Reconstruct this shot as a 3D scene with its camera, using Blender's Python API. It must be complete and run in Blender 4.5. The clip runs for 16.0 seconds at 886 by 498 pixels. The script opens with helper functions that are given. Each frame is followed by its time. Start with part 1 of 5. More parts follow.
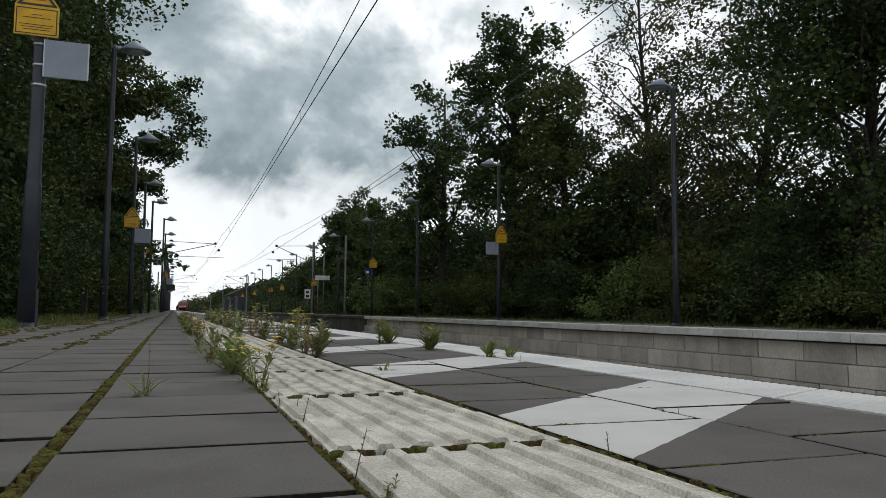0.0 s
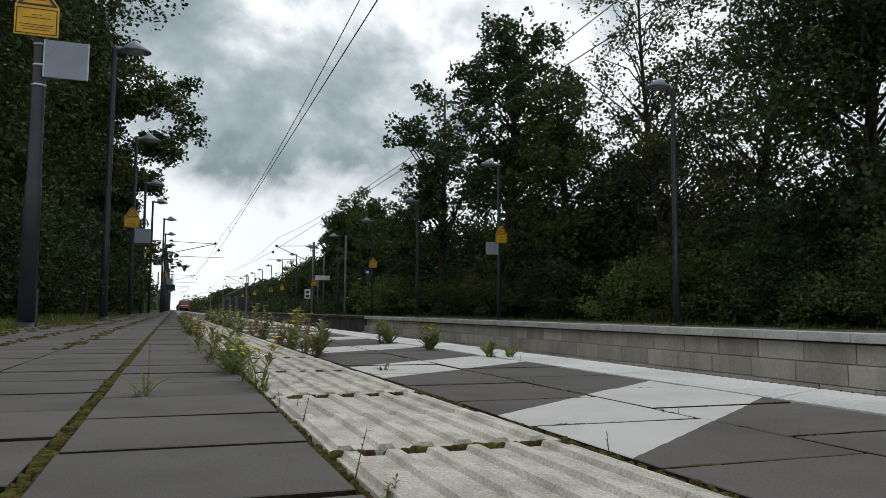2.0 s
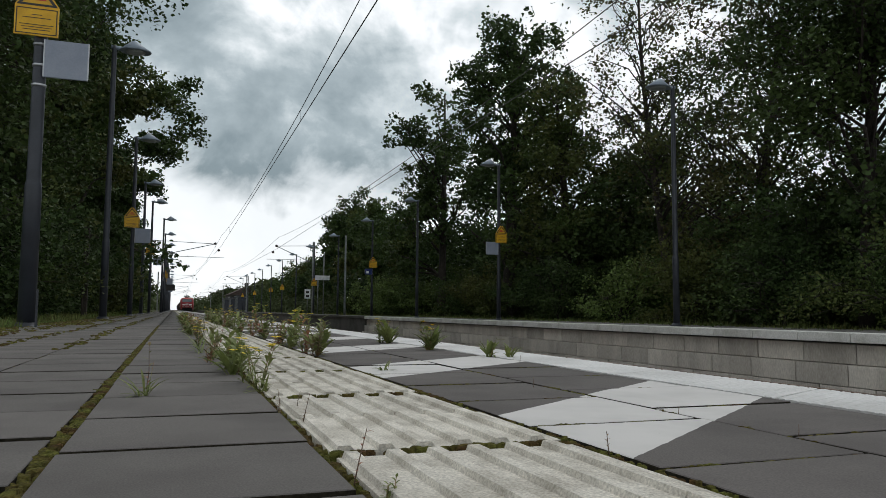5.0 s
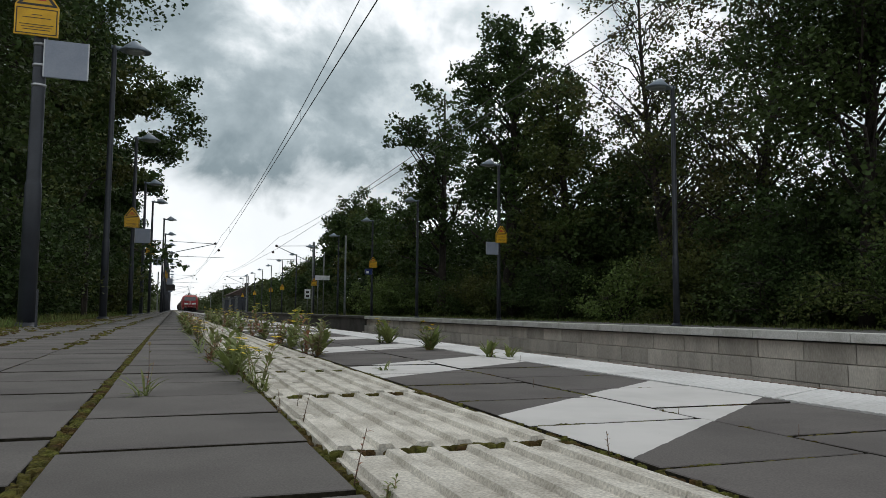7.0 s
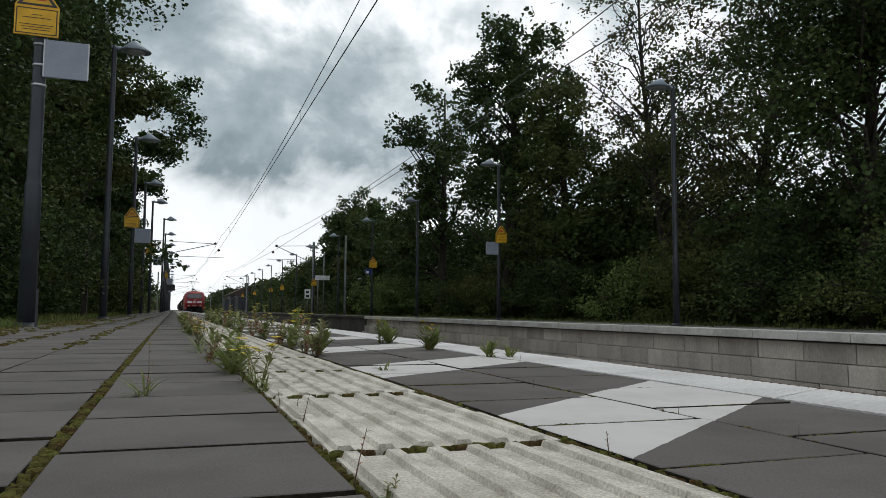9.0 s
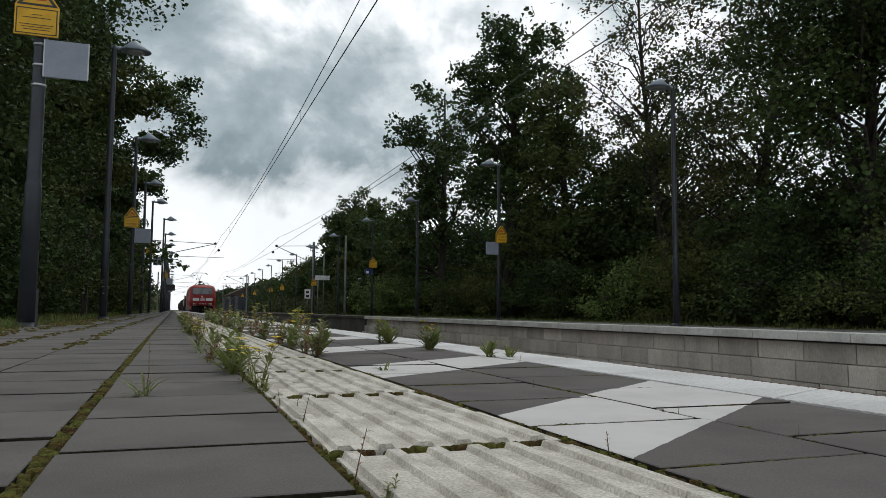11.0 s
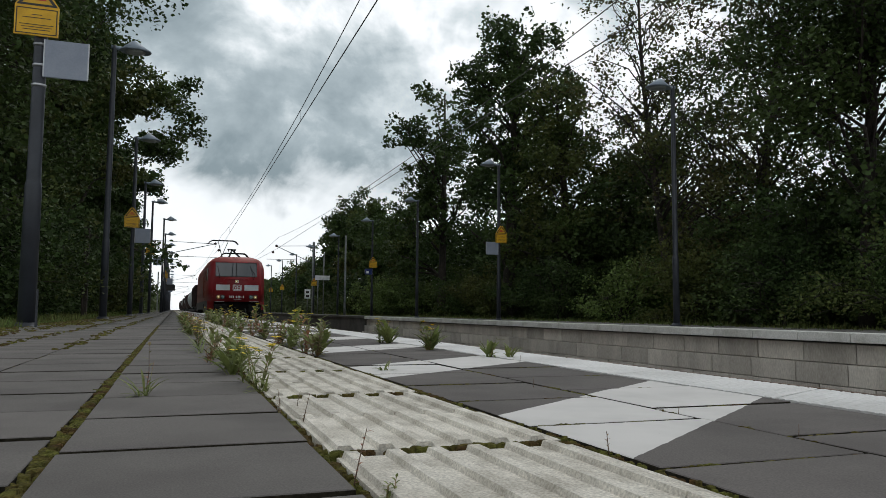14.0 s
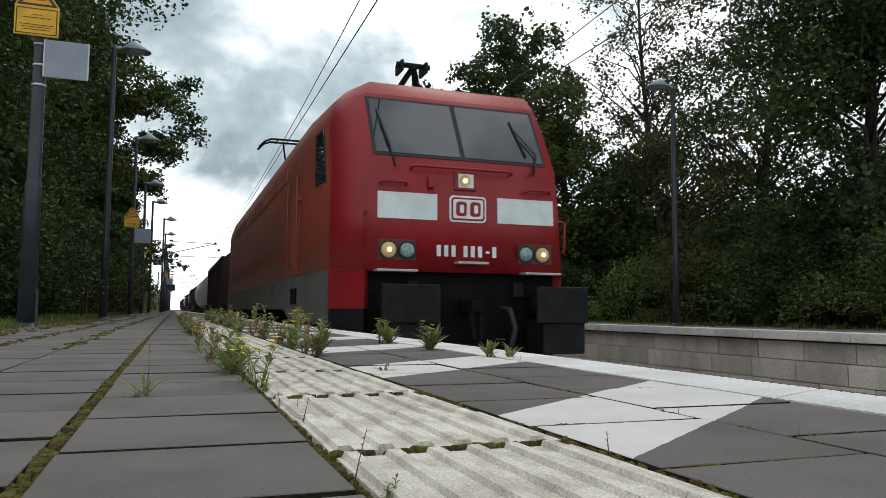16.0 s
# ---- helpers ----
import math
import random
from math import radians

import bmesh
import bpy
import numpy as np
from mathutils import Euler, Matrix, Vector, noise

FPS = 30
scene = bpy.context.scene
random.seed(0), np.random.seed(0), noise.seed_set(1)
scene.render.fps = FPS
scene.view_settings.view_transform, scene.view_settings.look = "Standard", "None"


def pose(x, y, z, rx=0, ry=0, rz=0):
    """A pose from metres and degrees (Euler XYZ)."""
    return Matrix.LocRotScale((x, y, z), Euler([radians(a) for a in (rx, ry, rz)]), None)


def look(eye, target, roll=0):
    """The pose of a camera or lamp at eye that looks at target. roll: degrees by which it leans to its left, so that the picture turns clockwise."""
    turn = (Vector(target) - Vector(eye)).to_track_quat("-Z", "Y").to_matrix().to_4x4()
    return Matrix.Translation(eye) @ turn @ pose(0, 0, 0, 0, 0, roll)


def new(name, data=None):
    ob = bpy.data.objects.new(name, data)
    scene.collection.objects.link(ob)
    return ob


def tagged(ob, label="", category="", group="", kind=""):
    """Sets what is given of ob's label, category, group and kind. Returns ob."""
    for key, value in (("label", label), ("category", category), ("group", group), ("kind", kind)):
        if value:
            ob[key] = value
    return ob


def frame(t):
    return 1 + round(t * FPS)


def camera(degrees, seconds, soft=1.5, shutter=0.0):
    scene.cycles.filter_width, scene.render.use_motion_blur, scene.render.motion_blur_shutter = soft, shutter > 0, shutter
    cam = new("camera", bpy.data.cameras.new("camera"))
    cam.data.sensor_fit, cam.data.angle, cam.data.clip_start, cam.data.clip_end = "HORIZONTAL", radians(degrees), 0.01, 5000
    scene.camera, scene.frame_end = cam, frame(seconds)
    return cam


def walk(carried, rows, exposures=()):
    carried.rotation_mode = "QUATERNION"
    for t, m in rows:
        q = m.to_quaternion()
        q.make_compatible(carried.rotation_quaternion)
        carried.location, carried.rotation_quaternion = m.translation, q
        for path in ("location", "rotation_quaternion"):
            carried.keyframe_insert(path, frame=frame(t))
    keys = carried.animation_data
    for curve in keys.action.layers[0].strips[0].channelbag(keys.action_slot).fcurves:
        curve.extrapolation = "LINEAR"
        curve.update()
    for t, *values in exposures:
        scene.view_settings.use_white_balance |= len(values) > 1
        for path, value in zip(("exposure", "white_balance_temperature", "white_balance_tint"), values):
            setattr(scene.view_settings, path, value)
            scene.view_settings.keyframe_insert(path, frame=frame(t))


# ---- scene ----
# ---- camera: a still camera standing close to the paving, looking along the platform ----
cam = camera(61.17, 16.0, soft=0.85, shutter=0.06)
EYE = Vector((0.0, 0.0, 0.175))
YAW, TILT = radians(19.72), radians(4.77)
AIM = EYE + Vector((math.sin(YAW) * math.cos(TILT), math.cos(YAW) * math.cos(TILT), math.sin(TILT)))
STILL = look(EYE, AIM, 0.426)
walk(cam, [(0.0, STILL), (16.0, STILL)], exposures=[(0.0, -0.50), (13.5, -0.48), (14.8, -0.40), (15.5, -0.22), (16.0, -0.05)])

# ---- light: a cloudy sky and a veiled sun ----
SUN_ELEVATION, SUN_AZIMUTH = 52.0, 25.0


def build_world():
    w = bpy.data.worlds.new("cloudy_sky")
    scene.world = w
    w.use_nodes = True
    nt = w.node_tree
    nt.nodes.clear()
    n, l = nt.nodes.new, nt.links.new
    out, bg = n("ShaderNodeOutputWorld"), n("ShaderNodeBackground")
    sky = n("ShaderNodeTexSky")
    sky.sky_type, sky.sun_disc = "NISHITA", False
    sky.sun_elevation, sky.sun_rotation = radians(SUN_ELEVATION), radians(SUN_AZIMUTH)
    dim = n("ShaderNodeVectorMath")
    dim.operation = "SCALE"
    dim.inputs["Scale"].default_value = 0.10
    l(sky.outputs[0], dim.inputs[0])
    tc, sep = n("ShaderNodeTexCoord"), n("ShaderNodeSeparateXYZ")
    l(tc.outputs["Generated"], sep.inputs[0])

    def num(op, a, b, clamp=False):
        m = n("ShaderNodeMath")
        m.operation, m.use_clamp = op, clamp
        for k, v in ((0, a), (1, b)):
            if isinstance(v, (int, float)):
                m.inputs[k].default_value = v
            else:
                l(v, m.inputs[k])
        return m.outputs[0]

    up = num("ADD", num("MAXIMUM", sep.outputs[2], 0.0), 0.85)
    comb = n("ShaderNodeCombineXYZ")
    l(num("DIVIDE", sep.outputs[0], up), comb.inputs[0])
    l(num("DIVIDE", sep.outputs[1], up), comb.inputs[1])
    shift = n("ShaderNodeVectorMath")
    shift.operation = "ADD"
    shift.inputs[1].default_value = CLOUD_SHIFT
    l(comb.outputs[0], shift.inputs[0])
    big = n("ShaderNodeTexNoise")
    big.inputs["Scale"].default_value, big.inputs["Detail"].default_value = 4.4, 11.0
    big.inputs["Roughness"].default_value = 0.57
    big.inputs["Distortion"].default_value = 0.2
    l(shift.outputs[0], big.inputs["Vector"])
    ramp = n("ShaderNodeValToRGB")
    cr = ramp.color_ramp
    cr.elements[0].position, cr.elements[0].color = 0.39, (1.56, 1.60, 1.64, 1)
    cr.elements[1].position, cr.elements[1].color = 0.66, (0.355, 0.445, 0.485, 1)
    e = cr.elements.new(0.465)
    e.color = (0.96, 1.06, 1.10, 1)
    e = cr.elements.new(0.545)
    e.color = (0.585, 0.69, 0.735, 1)
    curl = n("ShaderNodeTexNoise")
    curl.inputs["Scale"].default_value, curl.inputs["Detail"].default_value = 15.0, 7.0
    curl.inputs["Roughness"].default_value, curl.inputs["Distortion"].default_value = 0.55, 0.6
    l(shift.outputs[0], curl.inputs["Vector"])
    cloud = num("ADD", big.outputs["Fac"], num("MULTIPLY", num("SUBTRACT", curl.outputs["Fac"], 0.5), 0.22))
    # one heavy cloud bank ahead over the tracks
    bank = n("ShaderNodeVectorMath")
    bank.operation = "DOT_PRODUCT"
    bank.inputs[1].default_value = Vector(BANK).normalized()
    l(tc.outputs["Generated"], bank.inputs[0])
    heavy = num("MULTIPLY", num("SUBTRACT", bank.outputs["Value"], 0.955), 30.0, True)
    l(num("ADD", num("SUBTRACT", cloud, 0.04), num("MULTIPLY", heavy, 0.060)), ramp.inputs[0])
    # towards the horizon the cloud layer thins out to a white haze
    low = num("SUBTRACT", 1.0, num("MULTIPLY", num("SUBTRACT", num("ADD", sep.outputs[2], num("MULTIPLY", num("SUBTRACT", cloud, 0.5), 0.35)), 0.150), 13.0, True), True)
    haze = n("ShaderNodeMix")
    haze.data_type = "RGBA"
    l(num("MULTIPLY", low, 0.85), haze.inputs["Factor"])
    l(ramp.outputs[0], haze.inputs["A"])
    haze.inputs["B"].default_value = (1.52, 1.57, 1.61, 1)
    both = n("ShaderNodeMix")
    both.data_type = "RGBA"
    both.inputs["Factor"].default_value = 0.93
    l(dim.outputs[0], both.inputs["A"])
    l(haze.outputs["Result"], both.inputs["B"])
    l(both.outputs["Result"], bg.inputs[0])
    bg.inputs[1].default_value = 1.0
    l(bg.outputs[0], out.inputs[0])


CLOUD_SHIFT = (2.2, 9.4, 0.0)
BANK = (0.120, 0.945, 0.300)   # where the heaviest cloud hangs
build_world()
sun = new("sun", bpy.data.lights.new("sun", "SUN"))
sun.data.energy, sun.data.angle, sun.data.color = 0.6, radians(14), (1.0, 0.98, 0.95)
az, el = radians(SUN_AZIMUTH), radians(SUN_ELEVATION)
sun.matrix_world = look((0, 0, 40), Vector((0, 0, 40)) - Vector((math.sin(az) * math.cos(el), math.cos(az) * math.cos(el), math.sin(el))))


# ---- materials ----
def mat(name, a, b=None, rough=0.7, metal=0.0, scale=3.0, fine=60.0, grain=0.25, bump=0.25, depth=0.004, spec=0.4,
        spread=0.0, island=0.0, world=False, stretch=(1, 1, 1), low=0.42, high=0.62, glow=None, through_light=0.0, coat=0.0):
    """Two tones by large stains, a fine grain on top, fine relief; spread varies objects, island varies loose pieces."""
    m = bpy.data.materials.new(name)
    m.use_nodes = True
    nt = m.node_tree
    n, l = nt.nodes.new, nt.links.new
    p = nt.nodes["Principled BSDF"]
    p.inputs["Roughness"].default_value, p.inputs["Metallic"].default_value = rough, metal
    p.inputs["Specular IOR Level"].default_value = spec
    p.inputs["Coat Weight"].default_value = coat
    b = b or tuple(c * 0.75 for c in a)
    if world:
        where = n("ShaderNodeNewGeometry").outputs["Position"]
    else:
        where = n("ShaderNodeTexCoord").outputs["Object"]
    mp = n("ShaderNodeMapping")
    mp.inputs["Scale"].default_value = stretch
    l(where, mp.inputs[0])
    big = n("ShaderNodeTexNoise")
    big.inputs["Scale"].default_value, big.inputs["Detail"].default_value = scale, 6.0
    l(mp.outputs[0], big.inputs["Vector"])
    ramp = n("ShaderNodeMapRange")
    ramp.inputs[1].default_value, ramp.inputs[2].default_value = low, high
    l(big.outputs["Fac"], ramp.inputs[0])
    mix = n("ShaderNodeMix")
    mix.data_type = "RGBA"
    l(ramp.outputs[0], mix.inputs["Factor"])
    mix.inputs["A"].default_value, mix.inputs["B"].default_value = (*a, 1), (*b, 1)
    small = n("ShaderNodeTexNoise")
    small.inputs["Scale"].default_value, small.inputs["Detail"].default_value = fine, 4.0
    l(mp.outputs[0], small.inputs["Vector"])
    g = n("ShaderNodeMapRange")
    g.inputs[1].default_value, g.inputs[2].default_value = 0.3, 0.7
    g.inputs[3].default_value, g.inputs[4].default_value = 1 - grain, 1 + grain
    l(small.outputs["Fac"], g.inputs[0])
    value = g.outputs[0]
    for amount, source in ((spread, "ShaderNodeObjectInfo"), (island, "ShaderNodeNewGeometry")):
        if amount:
            src = n(source).outputs["Random" if source == "ShaderNodeObjectInfo" else "Random Per Island"]
            r = n("ShaderNodeMapRange")
            r.inputs[3].default_value, r.inputs[4].default_value = 1 - amount, 1 + amount
            l(src, r.inputs[0])
            k = n("ShaderNodeMath")
            k.operation = "MULTIPLY"
            l(value, k.inputs[0])
            l(r.outputs[0], k.inputs[1])
            value = k.outputs[0]
    hsv = n("ShaderNodeHueSaturation")
    l(mix.outputs["Result"], hsv.inputs["Color"])
    l(value, hsv.inputs["Value"])
    l(hsv.outputs[0], p.inputs["Base Color"])
    if bump:
        bp = n("ShaderNodeBump")
        bp.inputs["Strength"].default_value, bp.inputs["Distance"].default_value = bump, depth
        l(small.outputs["Fac"], bp.inputs["Height"])
        l(bp.outputs[0], p.inputs["Normal"])
    if glow:
        p.inputs["Emission Color"].default_value = (*glow[:3], 1)
        p.inputs["Emission Strength"].default_value = glow[3]
    if through_light:
        tr = n("ShaderNodeBsdfTranslucent")
        l(hsv.outputs[0], tr.inputs[0])
        add = n("ShaderNodeMixShader")
        add.inputs[0].default_value = through_light
        l(p.outputs[0], add.inputs[1])
        l(tr.outputs[0], add.inputs[2])
        l(add.outputs[0], nt.nodes["Material Output"].inputs[0])
    return m


def glass(name, tint, rough=0.02):
    m = bpy.data.materials.new(name)
    m.use_nodes = True
    p = m.node_tree.nodes["Principled BSDF"]
    p.inputs["Base Color"].default_value = (*tint, 1)
    p.inputs["Roughness"].default_value = rough
    p.inputs["Specular IOR Level"].default_value = 0.6
    p.inputs["Coat Weight"].default_value = 0.35
    p.inputs["Coat Roughness"].default_value = 0.03
    return m


def striped_paint(name, grey, white, start, period, width, slope):
    """Grey slabs with worn diagonal white bars painted across them."""
    m = mat(name, grey, tuple(c * 0.8 for c in grey), rough=0.9, spec=0.2, scale=4.2, fine=420, grain=0.20, bump=0.10, depth=0.0015, spread=0.10, world=True)
    nt = m.node_tree
    n, l = nt.nodes.new, nt.links.new
    p = nt.nodes["Principled BSDF"]
    old = p.inputs["Base Color"].links[0].from_socket
    sep = n("ShaderNodeSeparateXYZ")
    l(n("ShaderNodeNewGeometry").outputs["Position"], sep.inputs[0])
    wear = n("ShaderNodeTexNoise")
    wear.inputs["Scale"].default_value, wear.inputs["Detail"].default_value = 38.0, 6.0

    def num(op, a, b=0.0, clamp=False):
        k = n("ShaderNodeMath")
        k.operation, k.use_clamp = op, clamp
        for i, v in enumerate((a, b)):
            if isinstance(v, (int, float)):
                k.inputs[i].default_value = v
            else:
                l(v, k.inputs[i])
        return k.outputs[0]

    l(nt.nodes["Mapping"].outputs[0], wear.inputs["Vector"])
    edge = num("MULTIPLY", num("SUBTRACT", wear.outputs["Fac"], 0.5), 0.007)
    d = num("ADD", num("SUBTRACT", sep.outputs[1], num("MULTIPLY", sep.outputs[0], slope)), edge)
    ph = num("FRACT", num("DIVIDE", num("SUBTRACT", d, start), period))
    inside = num("LESS_THAN", ph, width / period)
    chips = num("GREATER_THAN", wear.outputs["Fac"], 0.24)
    cover = num("MULTIPLY", inside, chips)
    stain = n("ShaderNodeTexNoise")
    stain.inputs["Scale"].default_value, stain.inputs["Detail"].default_value = 7.0, 8.0
    l(nt.nodes["Mapping"].outputs[0], stain.inputs["Vector"])
    dirt = n("ShaderNodeMix")
    dirt.data_type = "RGBA"
    l(num("MULTIPLY", num("SUBTRACT", stain.outputs["Fac"], 0.42), 2.2, True), dirt.inputs["Factor"])
    dirt.inputs["A"].default_value, dirt.inputs["B"].default_value = (*white, 1), (*[c * 0.80 for c in white], 1)
    mix = n("ShaderNodeMix")
    mix.data_type = "RGBA"
    l(cover, mix.inputs["Factor"])
    l(old, mix.inputs["A"])
    l(dirt.outputs["Result"], mix.inputs["B"])
    l(mix.outputs["Result"], p.inputs["Base Color"])
    return m


M = {}
M["slab"] = mat("grey_concrete_slab", (0.132, 0.120, 0.112), (0.105, 0.095, 0.089), rough=0.9, spec=0.2, scale=4.5, fine=420, grain=0.20, bump=0.10, depth=0.0015, spread=0.11, world=True)
# near-black earthy slab flanks: the shade of the joints put into the colour
M["slab_side"] = mat("joint_shade_slab_edge", (0.030, 0.026, 0.018), (0.018, 0.016, 0.011), rough=1.0, spec=0.1, scale=14, fine=160, grain=0.4, bump=0.6, depth=0.003, world=True)
M["slab_far"] = mat("grey_concrete_paving", (0.128, 0.119, 0.111), (0.090, 0.083, 0.075), rough=0.85, scale=2.0, fine=40, grain=0.15, bump=0.3, depth=0.002, island=0.10, world=True)
M["bar_slab"] = striped_paint("painted_hatched_slab", (0.114, 0.102, 0.096), (0.56, 0.535, 0.515), 0.80 - 0.54 * 0.75, 1.14, 0.40, 0.75)
M["tactile"] = mat("pale_ribbed_concrete", (0.57, 0.53, 0.465), (0.40, 0.365, 0.31), rough=0.9, scale=11.0, fine=300, grain=0.30, bump=0.45, depth=0.002, spread=0.08, world=True)
M["edge"] = mat("white_edge_concrete", (0.60, 0.585, 0.57), (0.49, 0.475, 0.46), rough=0.8, scale=3.0, fine=90, grain=0.12, bump=0.3, depth=0.002, spread=0.05, world=True)
M["bed"] = mat("mossy_joint_earth", (0.020, 0.016, 0.010), (0.036, 0.038, 0.013), rough=1.0, scale=9.0, fine=120, grain=0.5, bump=0.8, depth=0.006, world=True, spec=0.1)
M["moss"] = mat("moss", (0.085, 0.085, 0.020), (0.060, 0.036, 0.014), rough=1.0, scale=14.0, fine=160, grain=0.5, bump=1.0, depth=0.006, world=True, spec=0.1, island=0.3)
M["ground"] = mat("earth_and_grass", (0.05, 0.065, 0.022), (0.09, 0.075, 0.045), rough=1.0, scale=0.4, fine=9, grain=0.5, bump=0.8, depth=0.05, world=True, spec=0.1)
M["ballast"] = mat("dark_track_ballast", (0.12, 0.10, 0.085), (0.07, 0.058, 0.05), rough=0.95, scale=1.2, fine=22, grain=0.6, bump=1.0, depth=0.05, world=True)
M["grass"] = mat("grass_blades", (0.09, 0.135, 0.030), (0.135, 0.135, 0.042), rough=0.8, scale=0.8, fine=12, grain=0.3, bump=0.0, island=0.35, world=True, through_light=0.25)
M["block"] = mat("concrete_block", (0.50, 0.46, 0.405), (0.39, 0.355, 0.31), rough=0.9, scale=2.5, fine=60, grain=0.18, bump=0.4, depth=0.004, spread=0.20, world=True, stretch=(1, 1, 0.30))
M["coping"] = mat("pale_coping_concrete", (0.58, 0.57, 0.54), (0.45, 0.44, 0.40), rough=0.9, scale=3.0, fine=60, grain=0.18, bump=0.4, depth=0.003, spread=0.06, world=True)
M["old_wall"] = mat("weathered_dark_concrete", (0.070, 0.064, 0.055), (0.040, 0.037, 0.030), rough=0.95, scale=1.2, fine=30, grain=0.3, bump=0.5, depth=0.01, world=True)
M["steel"] = mat("worn_rail_steel", (0.22, 0.15, 0.11), (0.12, 0.08, 0.06), rough=0.6, metal=0.4, scale=4, fine=80)
M["sleeper"] = mat("concrete_sleeper", (0.24, 0.22, 0.20), (0.16, 0.145, 0.13), rough=0.95, scale=5, fine=60, world=True)
M["post"] = mat("dark_grey_painted_steel", (0.033, 0.037, 0.047), (0.024, 0.027, 0.034), rough=0.42, spec=0.35, scale=4, fine=90, grain=0.12, bump=0.1, depth=0.001)
M["band"] = mat("galvanised_band", (0.40, 0.41, 0.43), rough=0.35, metal=0.8, fine=90, grain=0.1)
M["lamp_cap"] = mat("blue_grey_lamp_hood", (0.20, 0.245, 0.29), (0.16, 0.20, 0.24), rough=0.45, fine=60, grain=0.08, bump=0.05)
M["diffuser"] = mat("milky_lamp_cover", (0.35, 0.38, 0.38), rough=0.3, fine=50, grain=0.05, bump=0)
M["yellow"] = mat("yellow_sign_enamel", (0.64, 0.36, 0.008), (0.55, 0.30, 0.007), rough=0.45, scale=6, fine=70, grain=0.06, bump=0.05)
M["black"] = mat("black_paint", (0.016, 0.015, 0.014), (0.03, 0.028, 0.025), rough=0.5, fine=70, grain=0.15)
M["sign_red"] = mat("red_sign_print", (0.45, 0.05, 0.03), rough=0.5, fine=60, grain=0.05)
M["sign_back"] = mat("grey_sign_back", (0.24, 0.265, 0.32), (0.20, 0.225, 0.28), rough=0.5, scale=3, fine=60, grain=0.06, bump=0.05)
M["white"] = mat("white_sign_enamel", (0.72, 0.74, 0.74), (0.62, 0.64, 0.64), rough=0.45, scale=4, fine=60, grain=0.06, bump=0.05)
M["blue"] = mat("blue_sign_enamel", (0.02, 0.04, 0.17), rough=0.4, fine=60, grain=0.06)
M["mast"] = mat("galvanised_mast_steel", (0.19, 0.20, 0.20), (0.12, 0.125, 0.12), rough=0.6, metal=0.3, scale=3, fine=60, grain=0.15)
M["wire"] = mat("dark_copper_wire", (0.06, 0.058, 0.055), rough=0.5, metal=0.5, fine=40, grain=0.1, bump=0)
M["insulator"] = mat("brown_porcelain", (0.05, 0.03, 0.025), rough=0.2, fine=40, grain=0.1, bump=0)
M["red"] = mat("traffic_red_loco_paint", (0.235, 0.009, 0.013), (0.18, 0.011, 0.014), rough=0.40, scale=1.6, fine=35, grain=0.08, bump=0.05, depth=0.002, spec=0.32, low=0.40, high=0.72)
M["red_pale"] = mat("pale_red_roof_paint", (0.34, 0.075, 0.062), (0.27, 0.050, 0.045), rough=0.55, scale=1.8, fine=30, grain=0.14, bump=0.06, depth=0.002)
# darkened red that stands in for the shade inside the lamp recesses
M["dark_red"] = mat("recess_shade_lamp_housing", (0.085, 0.012, 0.013), (0.06, 0.012, 0.012), rough=0.55, fine=60, grain=0.15)
M["red_side"] = mat("grimy_red_loco_paint", (0.235, 0.043, 0.021), (0.145, 0.036, 0.020), rough=0.5, scale=0.9, fine=24, grain=0.16, bump=0.08, depth=0.003, stretch=(1, 0.5, 1.2))
M["loco_grey"] = mat("dusty_dark_grey_skirt", (0.085, 0.080, 0.072), (0.060, 0.055, 0.050), rough=0.7, scale=1.5, fine=30, grain=0.2)
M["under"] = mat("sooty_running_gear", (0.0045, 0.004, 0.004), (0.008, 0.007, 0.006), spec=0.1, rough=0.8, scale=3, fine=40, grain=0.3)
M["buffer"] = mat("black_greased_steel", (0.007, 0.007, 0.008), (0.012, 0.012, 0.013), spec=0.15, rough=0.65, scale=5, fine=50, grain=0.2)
M["step_metal"] = mat("worn_tread_steel", (0.38, 0.37, 0.36), rough=0.5, metal=0.5, fine=50)
M["windscreen"] = glass("dark_windscreen_glass", (0.018, 0.024, 0.030))
M["rubber"] = mat("black_rubber", (0.02, 0.02, 0.02), rough=0.7, fine=50, grain=0.1)
M["lit_lamp"] = mat("lit_headlamp", (0.42, 0.31, 0.15), rough=0.2, fine=60, grain=0.05, bump=0, glow=(1.0, 0.62, 0.22, 0.10))
M["lit_core"] = mat("lit_headlamp_bulb", (1.0, 0.9, 0.6), rough=0.2, fine=60, grain=0.02, bump=0, glow=(1.0, 0.82, 0.45, 0.95))
M["dark_lamp"] = mat("unlit_lamp_lens", (0.20, 0.28, 0.28), (0.12, 0.17, 0.17), rough=0.12, scale=30, fine=120, grain=0.3, bump=0.2, coat=0.5)
M["panel"] = mat("pale_grey_panel", (0.60, 0.66, 0.67), (0.52, 0.57, 0.58), rough=0.5, scale=3, fine=50, grain=0.05, bump=0.03)
M["roof"] = mat("dusty_roof_grey", (0.30, 0.27, 0.25), (0.20, 0.17, 0.15), rough=0.7, scale=2, fine=30, grain=0.2)
M["wagon_brown"] = mat("oxide_brown_wagon_paint", (0.030, 0.012, 0.010), (0.018, 0.009, 0.008), rough=0.7, scale=0.8, fine=20, grain=0.25, stretch=(1, 1, 0.5))
M["tank"] = mat("grey_tank_shell", (0.34, 0.37, 0.37), (0.22, 0.235, 0.23), rough=0.45, scale=0.7, fine=18, grain=0.12, stretch=(1, 0.5, 1))
